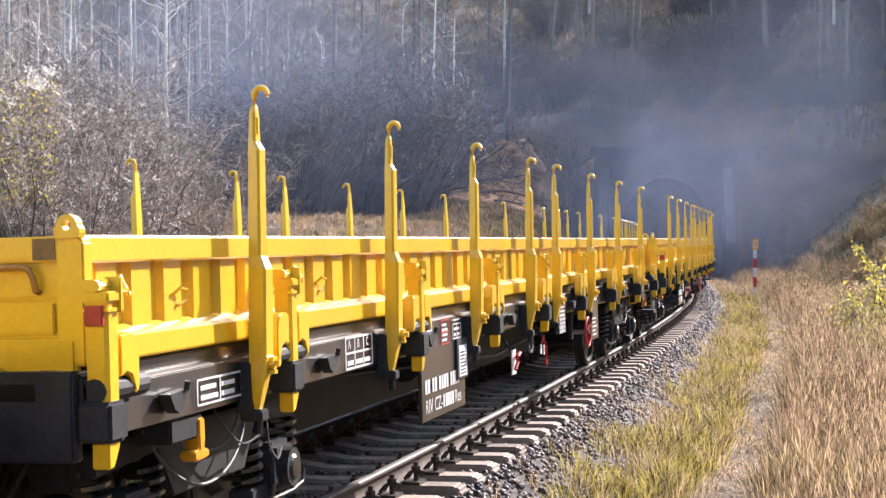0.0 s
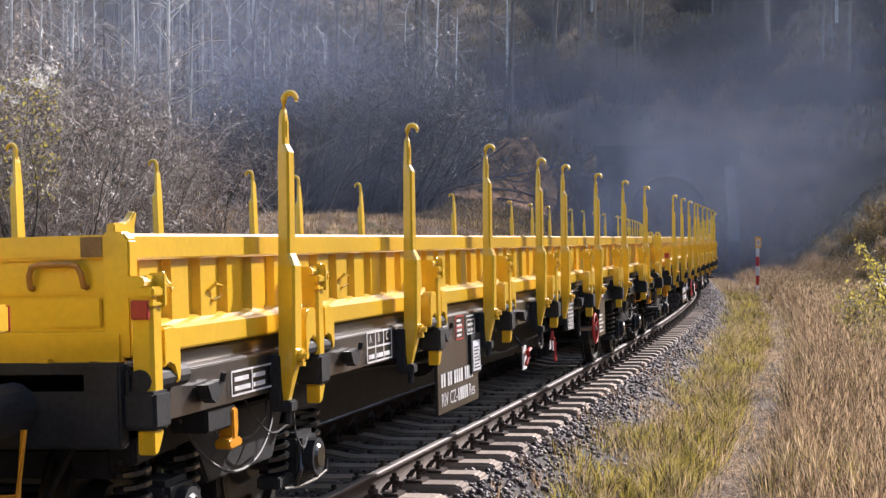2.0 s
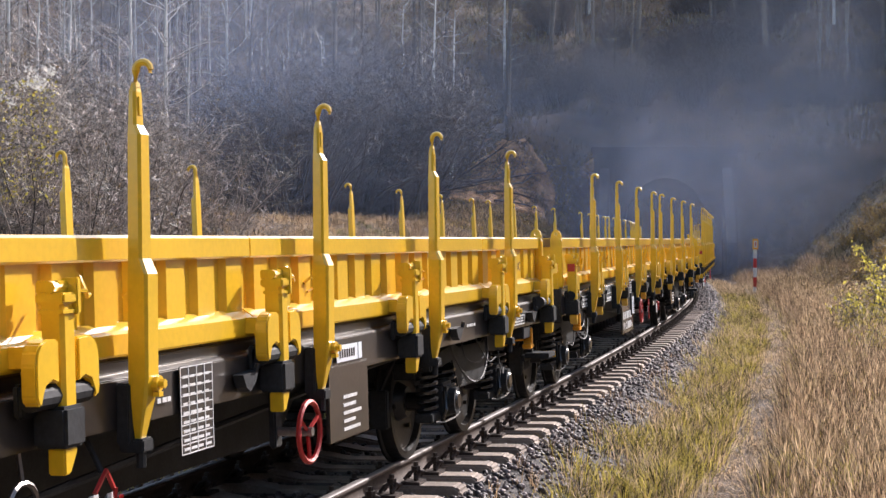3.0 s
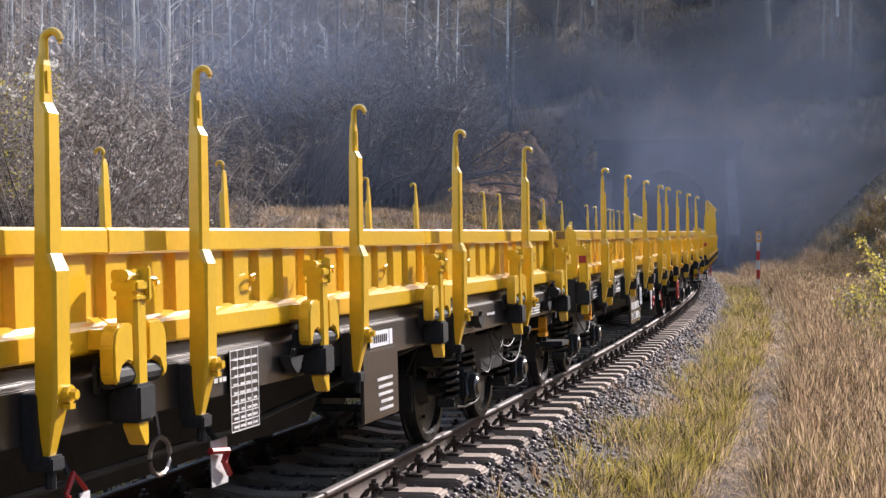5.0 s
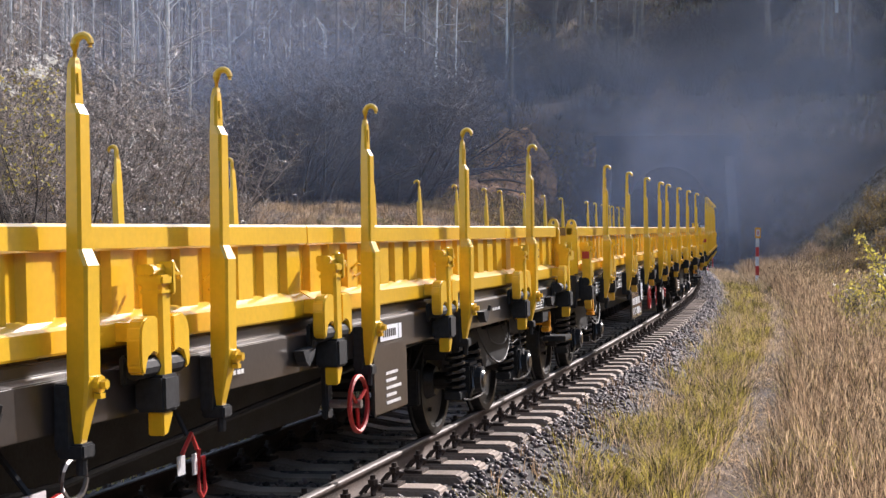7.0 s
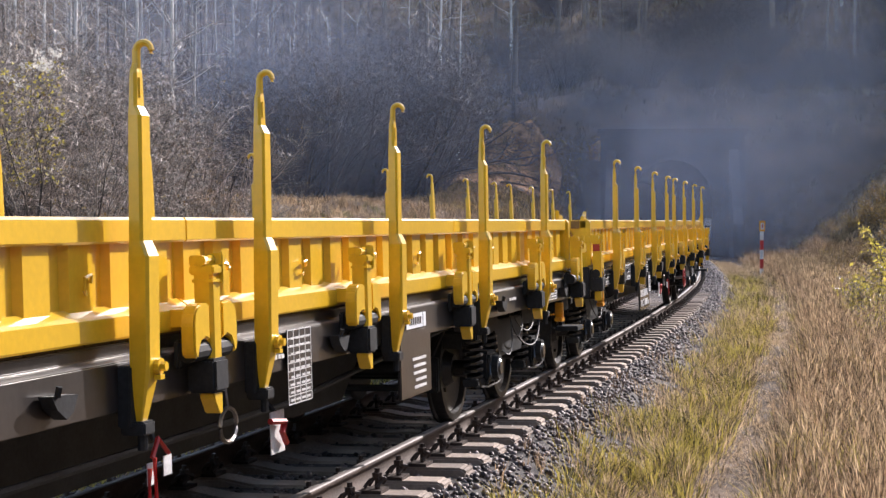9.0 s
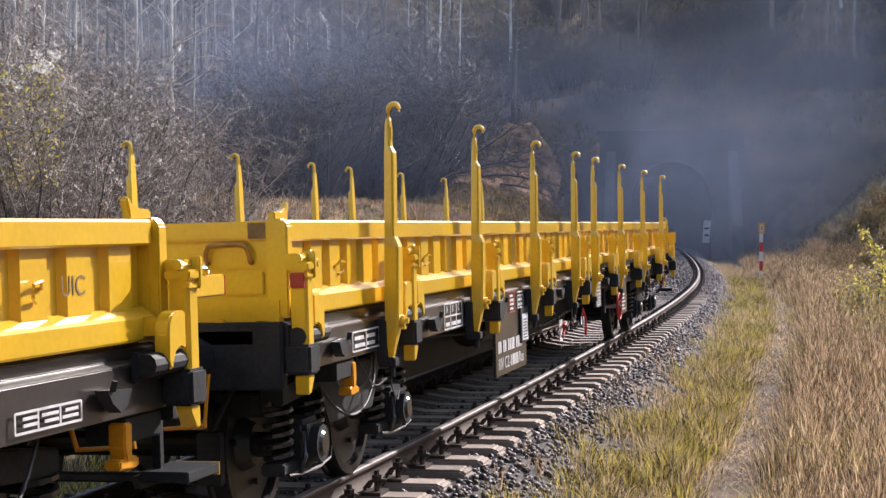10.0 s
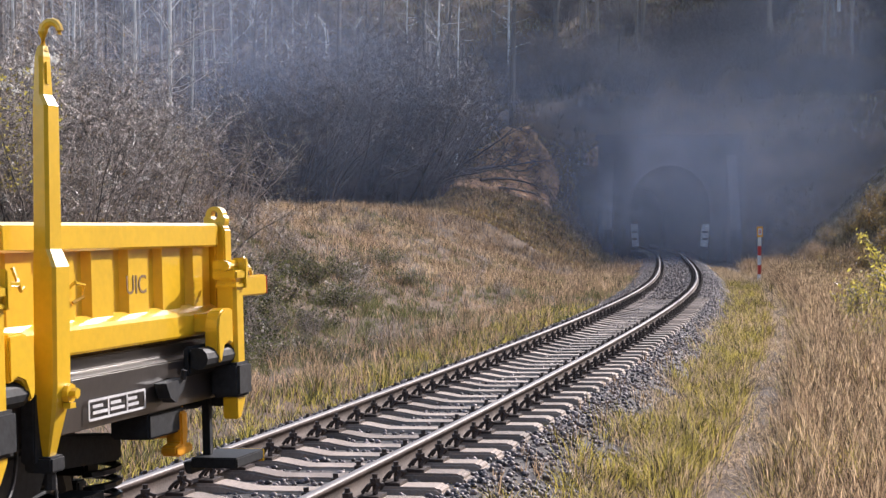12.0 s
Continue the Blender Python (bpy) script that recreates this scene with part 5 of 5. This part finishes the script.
def plant_all():
    rnd = random.Random(21)
    shrubs = [make_shrub(1, 4.2, 3.6, 20, 260), make_shrub(2, 3.4, 3.8, 20, 420), make_shrub(3, 4.8, 3.0, 22, 140), make_shrub(4, 2.6, 2.6, 16, 200)]
    # thicket at the foot of the wood, beyond the rails
    for fx, d, sz, k in ((-1.06, 30, 0.92, 0), (-0.98, 33, 0.9, 1), (-0.9, 29, 0.85, 2), (-0.83, 35, 0.88, 0), (-0.76, 31, 0.85, 1), (-0.68, 37, 0.85, 2), (-0.61, 33, 0.75, 0),
                         (-0.55, 39, 0.8, 1), (-0.48, 36, 0.68, 3), (-1.0, 41, 0.95, 2), (-0.86, 44, 0.95, 0), (-0.72, 47, 0.95, 1), (-0.6, 50, 0.9, 2), (-0.5, 46, 0.8, 0), (-1.1, 36, 1.0, 2),
                         (-0.42, 44, 0.6, 3), (-0.93, 37, 0.95, 0), (-0.78, 40, 0.95, 2), (-0.65, 42, 0.88, 1), (-0.36, 42, 0.42, 3), (-0.2, 45, 0.33, 3), (-0.3, 33, 0.3, 3), (-0.45, 31, 0.5, 3),
                         (-0.88, 33, 0.8, 3), (-0.8, 27, 0.7, 3), (-0.7, 33, 0.8, 3), (-0.62, 37, 0.8, 3), (-0.95, 30, 0.9, 3)):
        plant(shrubs[k], at_view(fx, d), d, rnd, sz)
    for i in range(34):
        s1, q1 = rnd.uniform(18, 66), -rnd.uniform(4.5, 15)
        x1, y1, _ = on_track(s1, q1)
        plant(shrubs[3], float(x1), float(y1), rnd, rnd.uniform(0.14, 0.34))
    # dark rounded clump of small trees on the bank
    clump = [make_shrub(5, 7.0, 7.5, 60, 0, None, "dense rounded clump of dark bare branches", DARK_TWIG, 3.2), make_shrub(6, 6.0, 7.0, 60, 0, None, "dense rounded clump of dark bare branches", DARK_TWIG, 3.2)]
    for fx, d, sz, k in ((-0.34, 74, 0.85, 0), (-0.27, 80, 1.05, 1), (-0.19, 82, 1.2, 0), (-0.14, 84, 1.25, 1), (-0.10, 86, 1.0, 0), (-0.23, 88, 1.35, 0), (-0.16, 91, 1.45, 1), (-0.10, 94, 1.25, 0), (-0.40, 80, 0.95, 1), (-0.33, 90, 1.3, 0), (-0.48, 84, 1.0, 0), (-0.57, 78, 0.9, 1), (-0.68, 80, 0.9, 0)):
        plant(clump[k], at_view(fx, d), d, rnd, sz)
    # low brush on the hilltop
    for i in range(85):
        s1, q1 = PORTAL + 8 + 26 * rnd.random(), rnd.uniform(-12, 34)
        x1, y1, _ = on_track(s1, q1)
        plant(clump[i % 2], float(x1), float(y1), rnd, rnd.uniform(0.25, 0.55))
    for p in shrubs + clump:
        for o in list(p.children_recursive) + [p]:
            bpy.data.objects.remove(o)
    trees = [make_tree(11, 15, PALE_BARK, "slender bare tree with pale bark on the wooded slope"), make_tree(12, 17, BARK, "bare grey-barked tree on the wooded slope"), make_tree(13, 13, PALE_BARK, "slender bare tree with pale bark on the wooded slope", 0.7), make_tree(14, 19, BARK, "bare grey-barked tree on the wooded slope", 0.8)]
    for i in range(150):
        d = 88 + 95 * rnd.random() ** 1.3
        fx = rnd.uniform(-1.25, 1.3)
        x = at_view(fx, d)
        s, q = to_track(np.array([x]), np.array([d]))
        if abs(q[0]) < 9 and s[0] < PORTAL + 13:
            continue
        if fx > 0.2 and s[0] < PORTAL + 10:
            continue
        plant(trees[rnd.choice((0, 1, 1, 2, 3)) if fx < -0.4 else rnd.choice((1, 1, 3, 3, 2))], x, d, rnd, rnd.uniform(0.75, 1.1))
    for i in range(55):
        d = 84 + 30 * rnd.random()
        fx = rnd.uniform(-1.15, -0.3)
        plant(trees[rnd.choice((0, 2, 2, 0, 1))], at_view(fx, d), d, rnd, rnd.uniform(0.6, 0.9))
    for i in range(26):
        d = 58 + 35 * rnd.random()
        fx = rnd.uniform(0.98, 1.25) if i % 2 else rnd.uniform(-1.25, -0.72)
        plant(trees[rnd.choice((0, 1, 2, 3)) if fx < 0 else rnd.choice((1, 3))], at_view(fx, d) + (6 if fx > 0 else 0), d, rnd, rnd.uniform(0.7, 0.95))
    # pale trunks at the edge of the wood
    for fx, d, sz, k in ((-0.97, 66, 0.8, 0), (-0.905, 70, 0.85, 2), (-0.845, 64, 0.75, 0), (-0.805, 68, 0.9, 2), (-0.695, 66, 0.85, 0), (-0.617, 63, 0.9, 0), (-0.575, 72, 0.8, 2), (-0.31, 97, 0.8, 0), (-0.265, 99, 0.85, 2), (-0.20, 101, 0.8, 0)):
        plant(trees[k], at_view(fx, d), d, rnd, sz)
    # trees along the top of the hill over the tunnel
    for i in range(60):
        s1, q1 = PORTAL + 11 + 34 * rnd.random(), rnd.uniform(-7, 34)
        x1, y1, _ = on_track(s1, q1)
        plant(trees[rnd.choice((1, 3, 1, 3, 2))], float(x1), float(y1), rnd, rnd.uniform(0.6, 0.95))
    for p in trees:
        for o in list(p.children_recursive) + [p]:
            bpy.data.objects.remove(o)
    # grey-green bramble mounds in the hollow
    bramble = make_shrub(33, 1.0, 1.7, 18, 3200, HOLLOW, "low grey-green bramble mound in the hollow")
    for s1, l1, sz in ((23, 6.0, 0.6), (25, 6.8, 0.8), (27, 6.2, 0.6), (28, 7.8, 0.95), (30, 8.6, 0.8), (31, 7.2, 0.7), (33, 9.0, 1.0), (35, 8.0, 0.75), (37, 9.4, 0.9), (40, 9.0, 0.7), (29, 9.6, 0.7), (43, 8.0, 0.6), (46, 9.5, 0.7)):
        x1, y1, _ = on_track(s1, -l1)
        plant(bramble, float(x1), float(y1), rnd, sz)
    for o in list(bramble.children_recursive) + [bramble]:
        bpy.data.objects.remove(o)
    # leafy growth on the right-hand slope
    leafy = [make_shrub(31, 1.5, 1.4, 14, 2600, FRESH, "low leafy shrub with yellow-green leaves"), make_shrub(32, 1.0, 1.3, 12, 1600, LEAF, "low shrub with withered brown leaves")]
    for fx, d, sz, k in ((0.99, 29, 0.8, 0), (1.03, 31, 1.25, 0), (0.95, 33, 0.5, 0), (0.955, 36, 0.55, 0), (0.98, 26, 0.5, 0), (0.9, 52, 0.9, 1), (0.95, 50, 1.0, 1), (0.99, 47, 1.0, 1), (0.86, 58, 0.8, 1), (0.92, 60, 1.0, 1), (0.98, 57, 1.1, 1), (0.82, 66, 0.8, 1), (0.88, 68, 0.9, 1), (1.0, 40, 0.9, 1), (0.97, 44, 0.6, 0), (0.93, 55, 0.7, 1), (0.96, 62, 0.9, 1), (0.9, 64, 0.7, 1), (0.85, 62, 0.6, 1), (1.0, 52, 0.8, 1), (0.84, 70, 0.7, 1), (0.94, 47, 0.5, 0), (0.8, 72, 0.5, 1), (1.02, 35, 0.7, 0), (0.97, 70, 1.0, 1), (1.0, 66, 1.2, 1), (0.93, 74, 1.0, 1), (0.88, 78, 0.9, 1), (0.91, 44, 0.7, 1), (0.96, 41, 0.8, 1), (1.02, 58, 1.2, 1), (1.01, 46, 1.1, 1), (0.87, 53, 0.6, 1), (0.99, 74, 1.2, 1)):
        plant(leafy[k], at_view(fx, d), d, rnd, sz)
    for p in leafy:
        for o in list(p.children_recursive) + [p]:
            bpy.data.objects.remove(o)


plant_all()


def seed_heads():
    """Fluffy white seed heads of a climber on the thicket."""
    rng = np.random.default_rng(5)
    places = []
    for _ in range(15):
        d = rng.uniform(28, 30)
        c = np.array([at_view(rng.uniform(-1.02, -0.87), d), d, EYE[2] + (401 - rng.uniform(95, 165)) / 2698.5 * d])
        places.append(c + rng.normal(0, 0.05, (30, 3)))
    tagged(part("seed_heads", leaf_cloud("seed_heads", np.concatenate(places), 0.028, FLUFF, rng), None), "fluffy white seed heads of a climbing plant", "seed heads", kind="stuff")
    n = 700
    d = rng.uniform(27.5, 30, n)
    p = np.stack([-0.2906 * d * rng.uniform(0.86, 1.03, n), d, EYE[2] + (401 - rng.uniform(120, 340, n)) / 2698.5 * d], -1)
    tagged(part("climber_leaves", leaf_cloud("climber_leaves", p, 0.035, FRESH, rng), None), "pale yellow-green leaves of a climber on the thicket", "leaves", kind="stuff")
    # fallen leaves on the mound and the slope by the tunnel
    n = 24000
    s, q = rng.uniform(74, 99, n), -rng.uniform(4, 26, n)
    x, y, _ = on_track(s, q)
    p = np.stack([x, y, height(x, y) + rng.uniform(0.0, 0.08, n)], -1)
    tagged(part("fallen_leaves", leaf_cloud("fallen_leaves", p, 0.10, LEAF, rng), None), "fallen orange-brown leaves on the sunny mound", "leaves", kind="stuff")
    # feathery tops of the tall grass
    n = 16000
    s, q = 6 + 60 * rng.random(n) ** 1.4, rng.uniform(3.7, 7.2, n)
    x, y, _ = on_track(s, q)
    z = height(x, y) + rng.uniform(0.35, 0.8, n)
    L = rng.uniform(0.06, 0.13, n)
    a = rng.uniform(0, 6.283, n)
    ux, uy = 0.35 * np.cos(a), 0.35 * np.sin(a)
    w = 0.0035 * (1 + s / 60)
    base = np.stack([x, y, z], -1)
    up = np.stack([ux * L, uy * L, L], -1)
    wd = np.stack([np.cos(a * 3) * w, np.sin(a * 3) * w, 0 * a], -1)
    V = np.stack([base, base + 0.5 * up + wd, base + up, base + 0.5 * up - wd], 1).reshape(-1, 3)
    o = (np.arange(n) * 4)[:, None]
    me = raw_mesh("grass_plumes", V, np.concatenate([o + [0, 1, 2], o + [0, 2, 3]]), STRAW)
    tagged(part("grass_plumes", me, None), "feathery pale plumes of tall dry grass", "grass", kind="stuff")


seed_heads()


def bare_bank():
    """Slipped sandy earth on the bank beside the tunnel mouth, in uneven ledges."""
    rng = np.random.default_rng(9)
    ss, ls = np.arange(81, 101.1, 0.3), np.arange(4.5, 15.1, 0.3)
    S, L = np.meshgrid(ss, ls, indexing="ij")
    X, Y, _ = on_track(S, -L)
    ledge = 0.16 * (np.mod(L * 0.9 + 0.35 * np.sin(S * 0.8) + 0.2 * wavy(X * 3, Y * 3), 1.0) - 0.3)
    edge = 1.0 - ((S - 93) / 7) ** 2 - ((L - 10.8) / 3.8) ** 2 + 0.5 * wavy(X * 2.1, Y * 2.3)
    Z = height(X, Y) + np.where(edge > 0, 0.10 + ledge, -0.25) + rng.normal(0, 0.02, S.shape)
    idx = np.arange(S.size).reshape(S.shape)
    f = np.stack([idx[:-1, :-1], idx[1:, :-1], idx[1:, 1:], idx[:-1, 1:]], -1).reshape(-1, 4)
    tagged(part("earth_bank", raw_mesh("earth_bank", np.stack([X, Y, Z], -1).reshape(-1, 3), f, EARTH), None), "bare orange-brown slipped earth on the bank", "ground", kind="structure")


bare_bank()


def fallen_logs():
    """Grey windfall trunks lying on the slipped bank."""
    rnd = random.Random(17)
    for (s0, l0), (s1, l1), r in (((90.5, 13.2), (96.5, 8.6), 0.11), ((89.0, 11.4), (92.5, 8.0), 0.09), ((92.0, 14.0), (98.0, 10.2), 0.10), ((88.0, 10.2), (90.0, 7.6), 0.07)):
        pts = []
        for k in range(9):
            f = k / 8
            x, y, _ = on_track(s0 + (s1 - s0) * f, -(l0 + (l1 - l0) * f))
            pts.append((float(x), float(y), ground_at(float(x), float(y)) + 0.22 + 0.03 * rnd.random()))
        root = tagged(new("fallen_log"), "grey fallen trunk lying on the earth bank", "log")
        root.matrix_basis = Matrix.Translation(pts[0])
        local = [Vector(p) - Vector(pts[0]) for p in pts]
        bm = bmesh.new()
        tube(bm, local, r, 8, r * 0.45)
        part("trunk", bm, BARK, root)
        for k in (3, 5, 7):
            bm = bmesh.new()
            d = Vector((rnd.uniform(-0.5, 0.5), rnd.uniform(-0.5, 0.2), rnd.uniform(0.3, 0.8)))
            tube(bm, [local[k], local[k] + d * 0.6, local[k] + d], 0.03, 5, 0.012)
            part("branch_stub", bm, BARK, root)


fallen_logs()


def sapling():
    """A slender sapling that arches over the verge, hung with yellow-green leaves."""
    rng = np.random.default_rng(23)
    d = 29.0
    x0 = at_view(1.03, d)
    root = tagged(new("sapling"), "slender arching sapling with yellow-green leaves", "sapling")
    root.matrix_basis = pose(x0, d, ground_at(x0, d) - 0.05)
    line = flowing([(0, 0, 0), (-0.12, 0.05, 0.7), (-0.32, 0.02, 1.35), (-0.55, -0.05, 1.8), (-0.78, -0.1, 2.05)], 8)
    bm = bmesh.new()
    tube(bm, line, 0.014, 6, 0.004)
    part("stem", bm, TWIG, root)
    pts = np.array([tuple(p) for p in line[10:]])
    pl = np.repeat(pts, 7, axis=0) + rng.normal(0, 0.05, (len(pts) * 7, 3))
    part("foliage", leaf_cloud("leaves", pl, 0.034, FRESH, rng), None, root)


sapling()


def signpost():
    d = 64.0
    x = (1344 - 784) / 2698.5 * d
    root = tagged(new("marker_post"), "red and white banded railway marker post", "sign post")
    z0 = ground_at(x, d)
    root.matrix_basis = pose(x, d, z0)
    top = EYE[2] + (401 - 418) / 2698.5 * d - z0
    n = 5
    for i in range(n):
        bm = bmesh.new()
        a, b = -0.1 + (top + 0.1) * i / n, -0.1 + (top + 0.1) * (i + 1) / n
        cyl(bm, (0, 0, a), (0, 0, b), 0.075, n=14)
        part("band", bm, RED if i % 2 else WHITE, root, "red band" if i % 2 else "white band")
    bm = bmesh.new()
    box(bm, -0.12, 0.12, -0.10, -0.07, top - 0.02, top + 0.42, 0.01)
    b = part("board", bm, ORANGE, root, "small orange board with a white panel")
    bm = bmesh.new()
    box(bm, -0.07, 0.07, -0.106, -0.102, top + 0.06, top + 0.34)
    p = part("panel", bm, WHITE, b)
    bm = bmesh.new()
    box(bm, -0.025, 0.025, -0.111, -0.108, top + 0.12, top + 0.28)
    part("lettering_bar", bm, RED, b)


signpost()


# ---- engine smoke before the tunnel, and painted haze sheets over the wood ----
def smoke_haze_material(density):
    m = bpy.data.materials.new("thin_smoke")
    m.use_nodes = True
    n, link = m.node_tree.nodes, m.node_tree.links.new
    n.remove(n["Principled BSDF"])
    co, no = n.new("ShaderNodeTexCoord"), n.new("ShaderNodeTexNoise")
    no.inputs["Scale"].default_value, no.inputs["Detail"].default_value = 1.6, 3
    gr = n.new("ShaderNodeTexGradient")
    gr.gradient_type = "QUADRATIC_SPHERE"
    link(co.outputs["Object"], gr.inputs[0])
    link(co.outputs["Object"], no.inputs[0])
    a = n.new("ShaderNodeMath")
    a.operation = "MULTIPLY"
    link(gr.outputs["Fac"], a.inputs[0])
    link(no.outputs["Fac"], a.inputs[1])
    b = n.new("ShaderNodeMath")
    b.operation, b.use_clamp = "MULTIPLY", True
    link(a.outputs[0], b.inputs[0])
    b.inputs[1].default_value = density
    df, tl, tp = n.new("ShaderNodeBsdfDiffuse"), n.new("ShaderNodeBsdfTranslucent"), n.new("ShaderNodeBsdfTransparent")
    for k in (df, tl):
        k.inputs[0].default_value = (0.60, 0.63, 0.77, 1)
    both, mix = n.new("ShaderNodeMixShader"), n.new("ShaderNodeMixShader")
    link(df.outputs[0], both.inputs[1]), link(tl.outputs[0], both.inputs[2])
    both.inputs[0].default_value = 0.04
    link(b.outputs[0], mix.inputs[0]), link(tp.outputs[0], mix.inputs[1]), link(both.outputs[0], mix.inputs[2])
    link(mix.outputs[0], n["Material Output"].inputs[0])
    return m


def puffs():
    mat = smoke_haze_material(0.57)
    n = 24
    V = [(0, 0.12, 0)] + [(math.cos(2 * math.pi * i / n) * r, 0.12 * (1 - r * r), math.sin(2 * math.pi * i / n) * r) for r in (0.35, 0.7, 1.0) for i in range(n)]
    me = bpy.data.meshes.new("puff")
    faces = [(0, 1 + i, 1 + (i + 1) % n) for i in range(n)]
    for r in range(2):
        faces += [(1 + r * n + i, 1 + (r + 1) * n + i, 1 + (r + 1) * n + (i + 1) % n, 1 + r * n + (i + 1) % n) for i in range(n)]
    me.from_pydata(V, [], faces)
    me.materials.append(mat)
    root = tagged(new("engine_smoke"), "thin bluish engine smoke before the tunnel and painted haze over the wood", "smoke", kind="stuff")
    rnd = random.Random(3)
    # sheets away from the tunnel paint haze that lightens wood, clump and hilltop
    for fx, d, up, w, h in ((0.50, 92, 5, 13, 9), (0.36, 86, 9, 18, 11), (0.74, 84, 8, 18, 12), (0.62, 76, 4, 16, 8), (-0.02, 101, 8, 20, 9), (-0.45, 82, 15, 22, 12), (-0.8, 57, 9, 15, 8), (-0.55, 76, 13, 24, 11), (-0.26, 77, 9, 17, 9), (0.86, 94, 14, 20, 11), (0.33, 89, 4, 9, 6), (-0.22, 70, 7, 17, 10)):
        part("puff", me, None, root, "", Matrix.Translation((at_view(fx, d), d, up)) @ pose(0, 0, 0, rnd.uniform(-8, 8), rnd.uniform(0, 360), rnd.uniform(-25, 25)) @ Matrix.Diagonal((w, max(w, h) * 0.5, h, 1)))


puffs()
lay_sleepers()
lay_ballast()


# ---- what moves ----
RUN = [(0, 111.15), (0.5, 106.14), (1, 101.46), (1.5, 96.54), (2, 91.76), (2.5, 86.75), (3, 82.05), (3.5, 77.3), (4, 72.5), (4.5, 67.7), (5, 62.87),
       (5.5, 57.96), (6, 53.18), (6.5, 48.04), (7, 43.36), (7.5, 38.54), (8, 33.73), (8.5, 28.92), (9, 24.09), (9.5, 19.25), (10, 14.5), (10.5, 9.62),
       (11, 4.9), (11.5, 0.06), (12, -4.7)]
PITCH = 19.75


def run_of(t):
    """Arc length of the last wagon's middle at t seconds."""
    return float(np.interp(t, [r[0] for r in RUN], [r[1] for r in RUN]))


def wagon_pose(s, turned):
    xa, ya, _ = far_pt(s - 7.43)
    xb, yb, _ = far_pt(s + 7.43)
    h = math.atan2(yb - ya, xb - xa)
    m = Matrix.Translation(((xa + xb) / 2, (ya + yb) / 2, 0)) @ Matrix.Rotation(h, 4, "Z") @ Matrix.Rotation(-CANT, 4, "X")
    return m @ Matrix.Rotation(math.pi, 4, "Z") if turned else m


def far_pt(s):
    x, y, h = on_track(min(max(s, S_MIN), S_MAX))
    return float(x), float(y), float(h)


def motions():
    for w, k, turned in wagons:
        walk(w, [(0.5 * i, wagon_pose(run_of(0.5 * i) - (6 - k) * PITCH, turned)) for i in range(25)])
        for bogie in [c for c in w.children if c.name.startswith("bogie")]:
            for ws in [c for c in bogie.children if c.name.startswith("wheelset")]:
                place = ws.matrix_basis.translation.copy()
                rows = []
                for i in range(181):
                    t = i / 15
                    roll = (RUN[0][1] - run_of(t)) / 0.455 * (1 if turned else -1)
                    rows.append((t, Matrix.Translation(place) @ Matrix.Rotation(roll, 4, "Y")))
                walk(ws, rows)


motions()
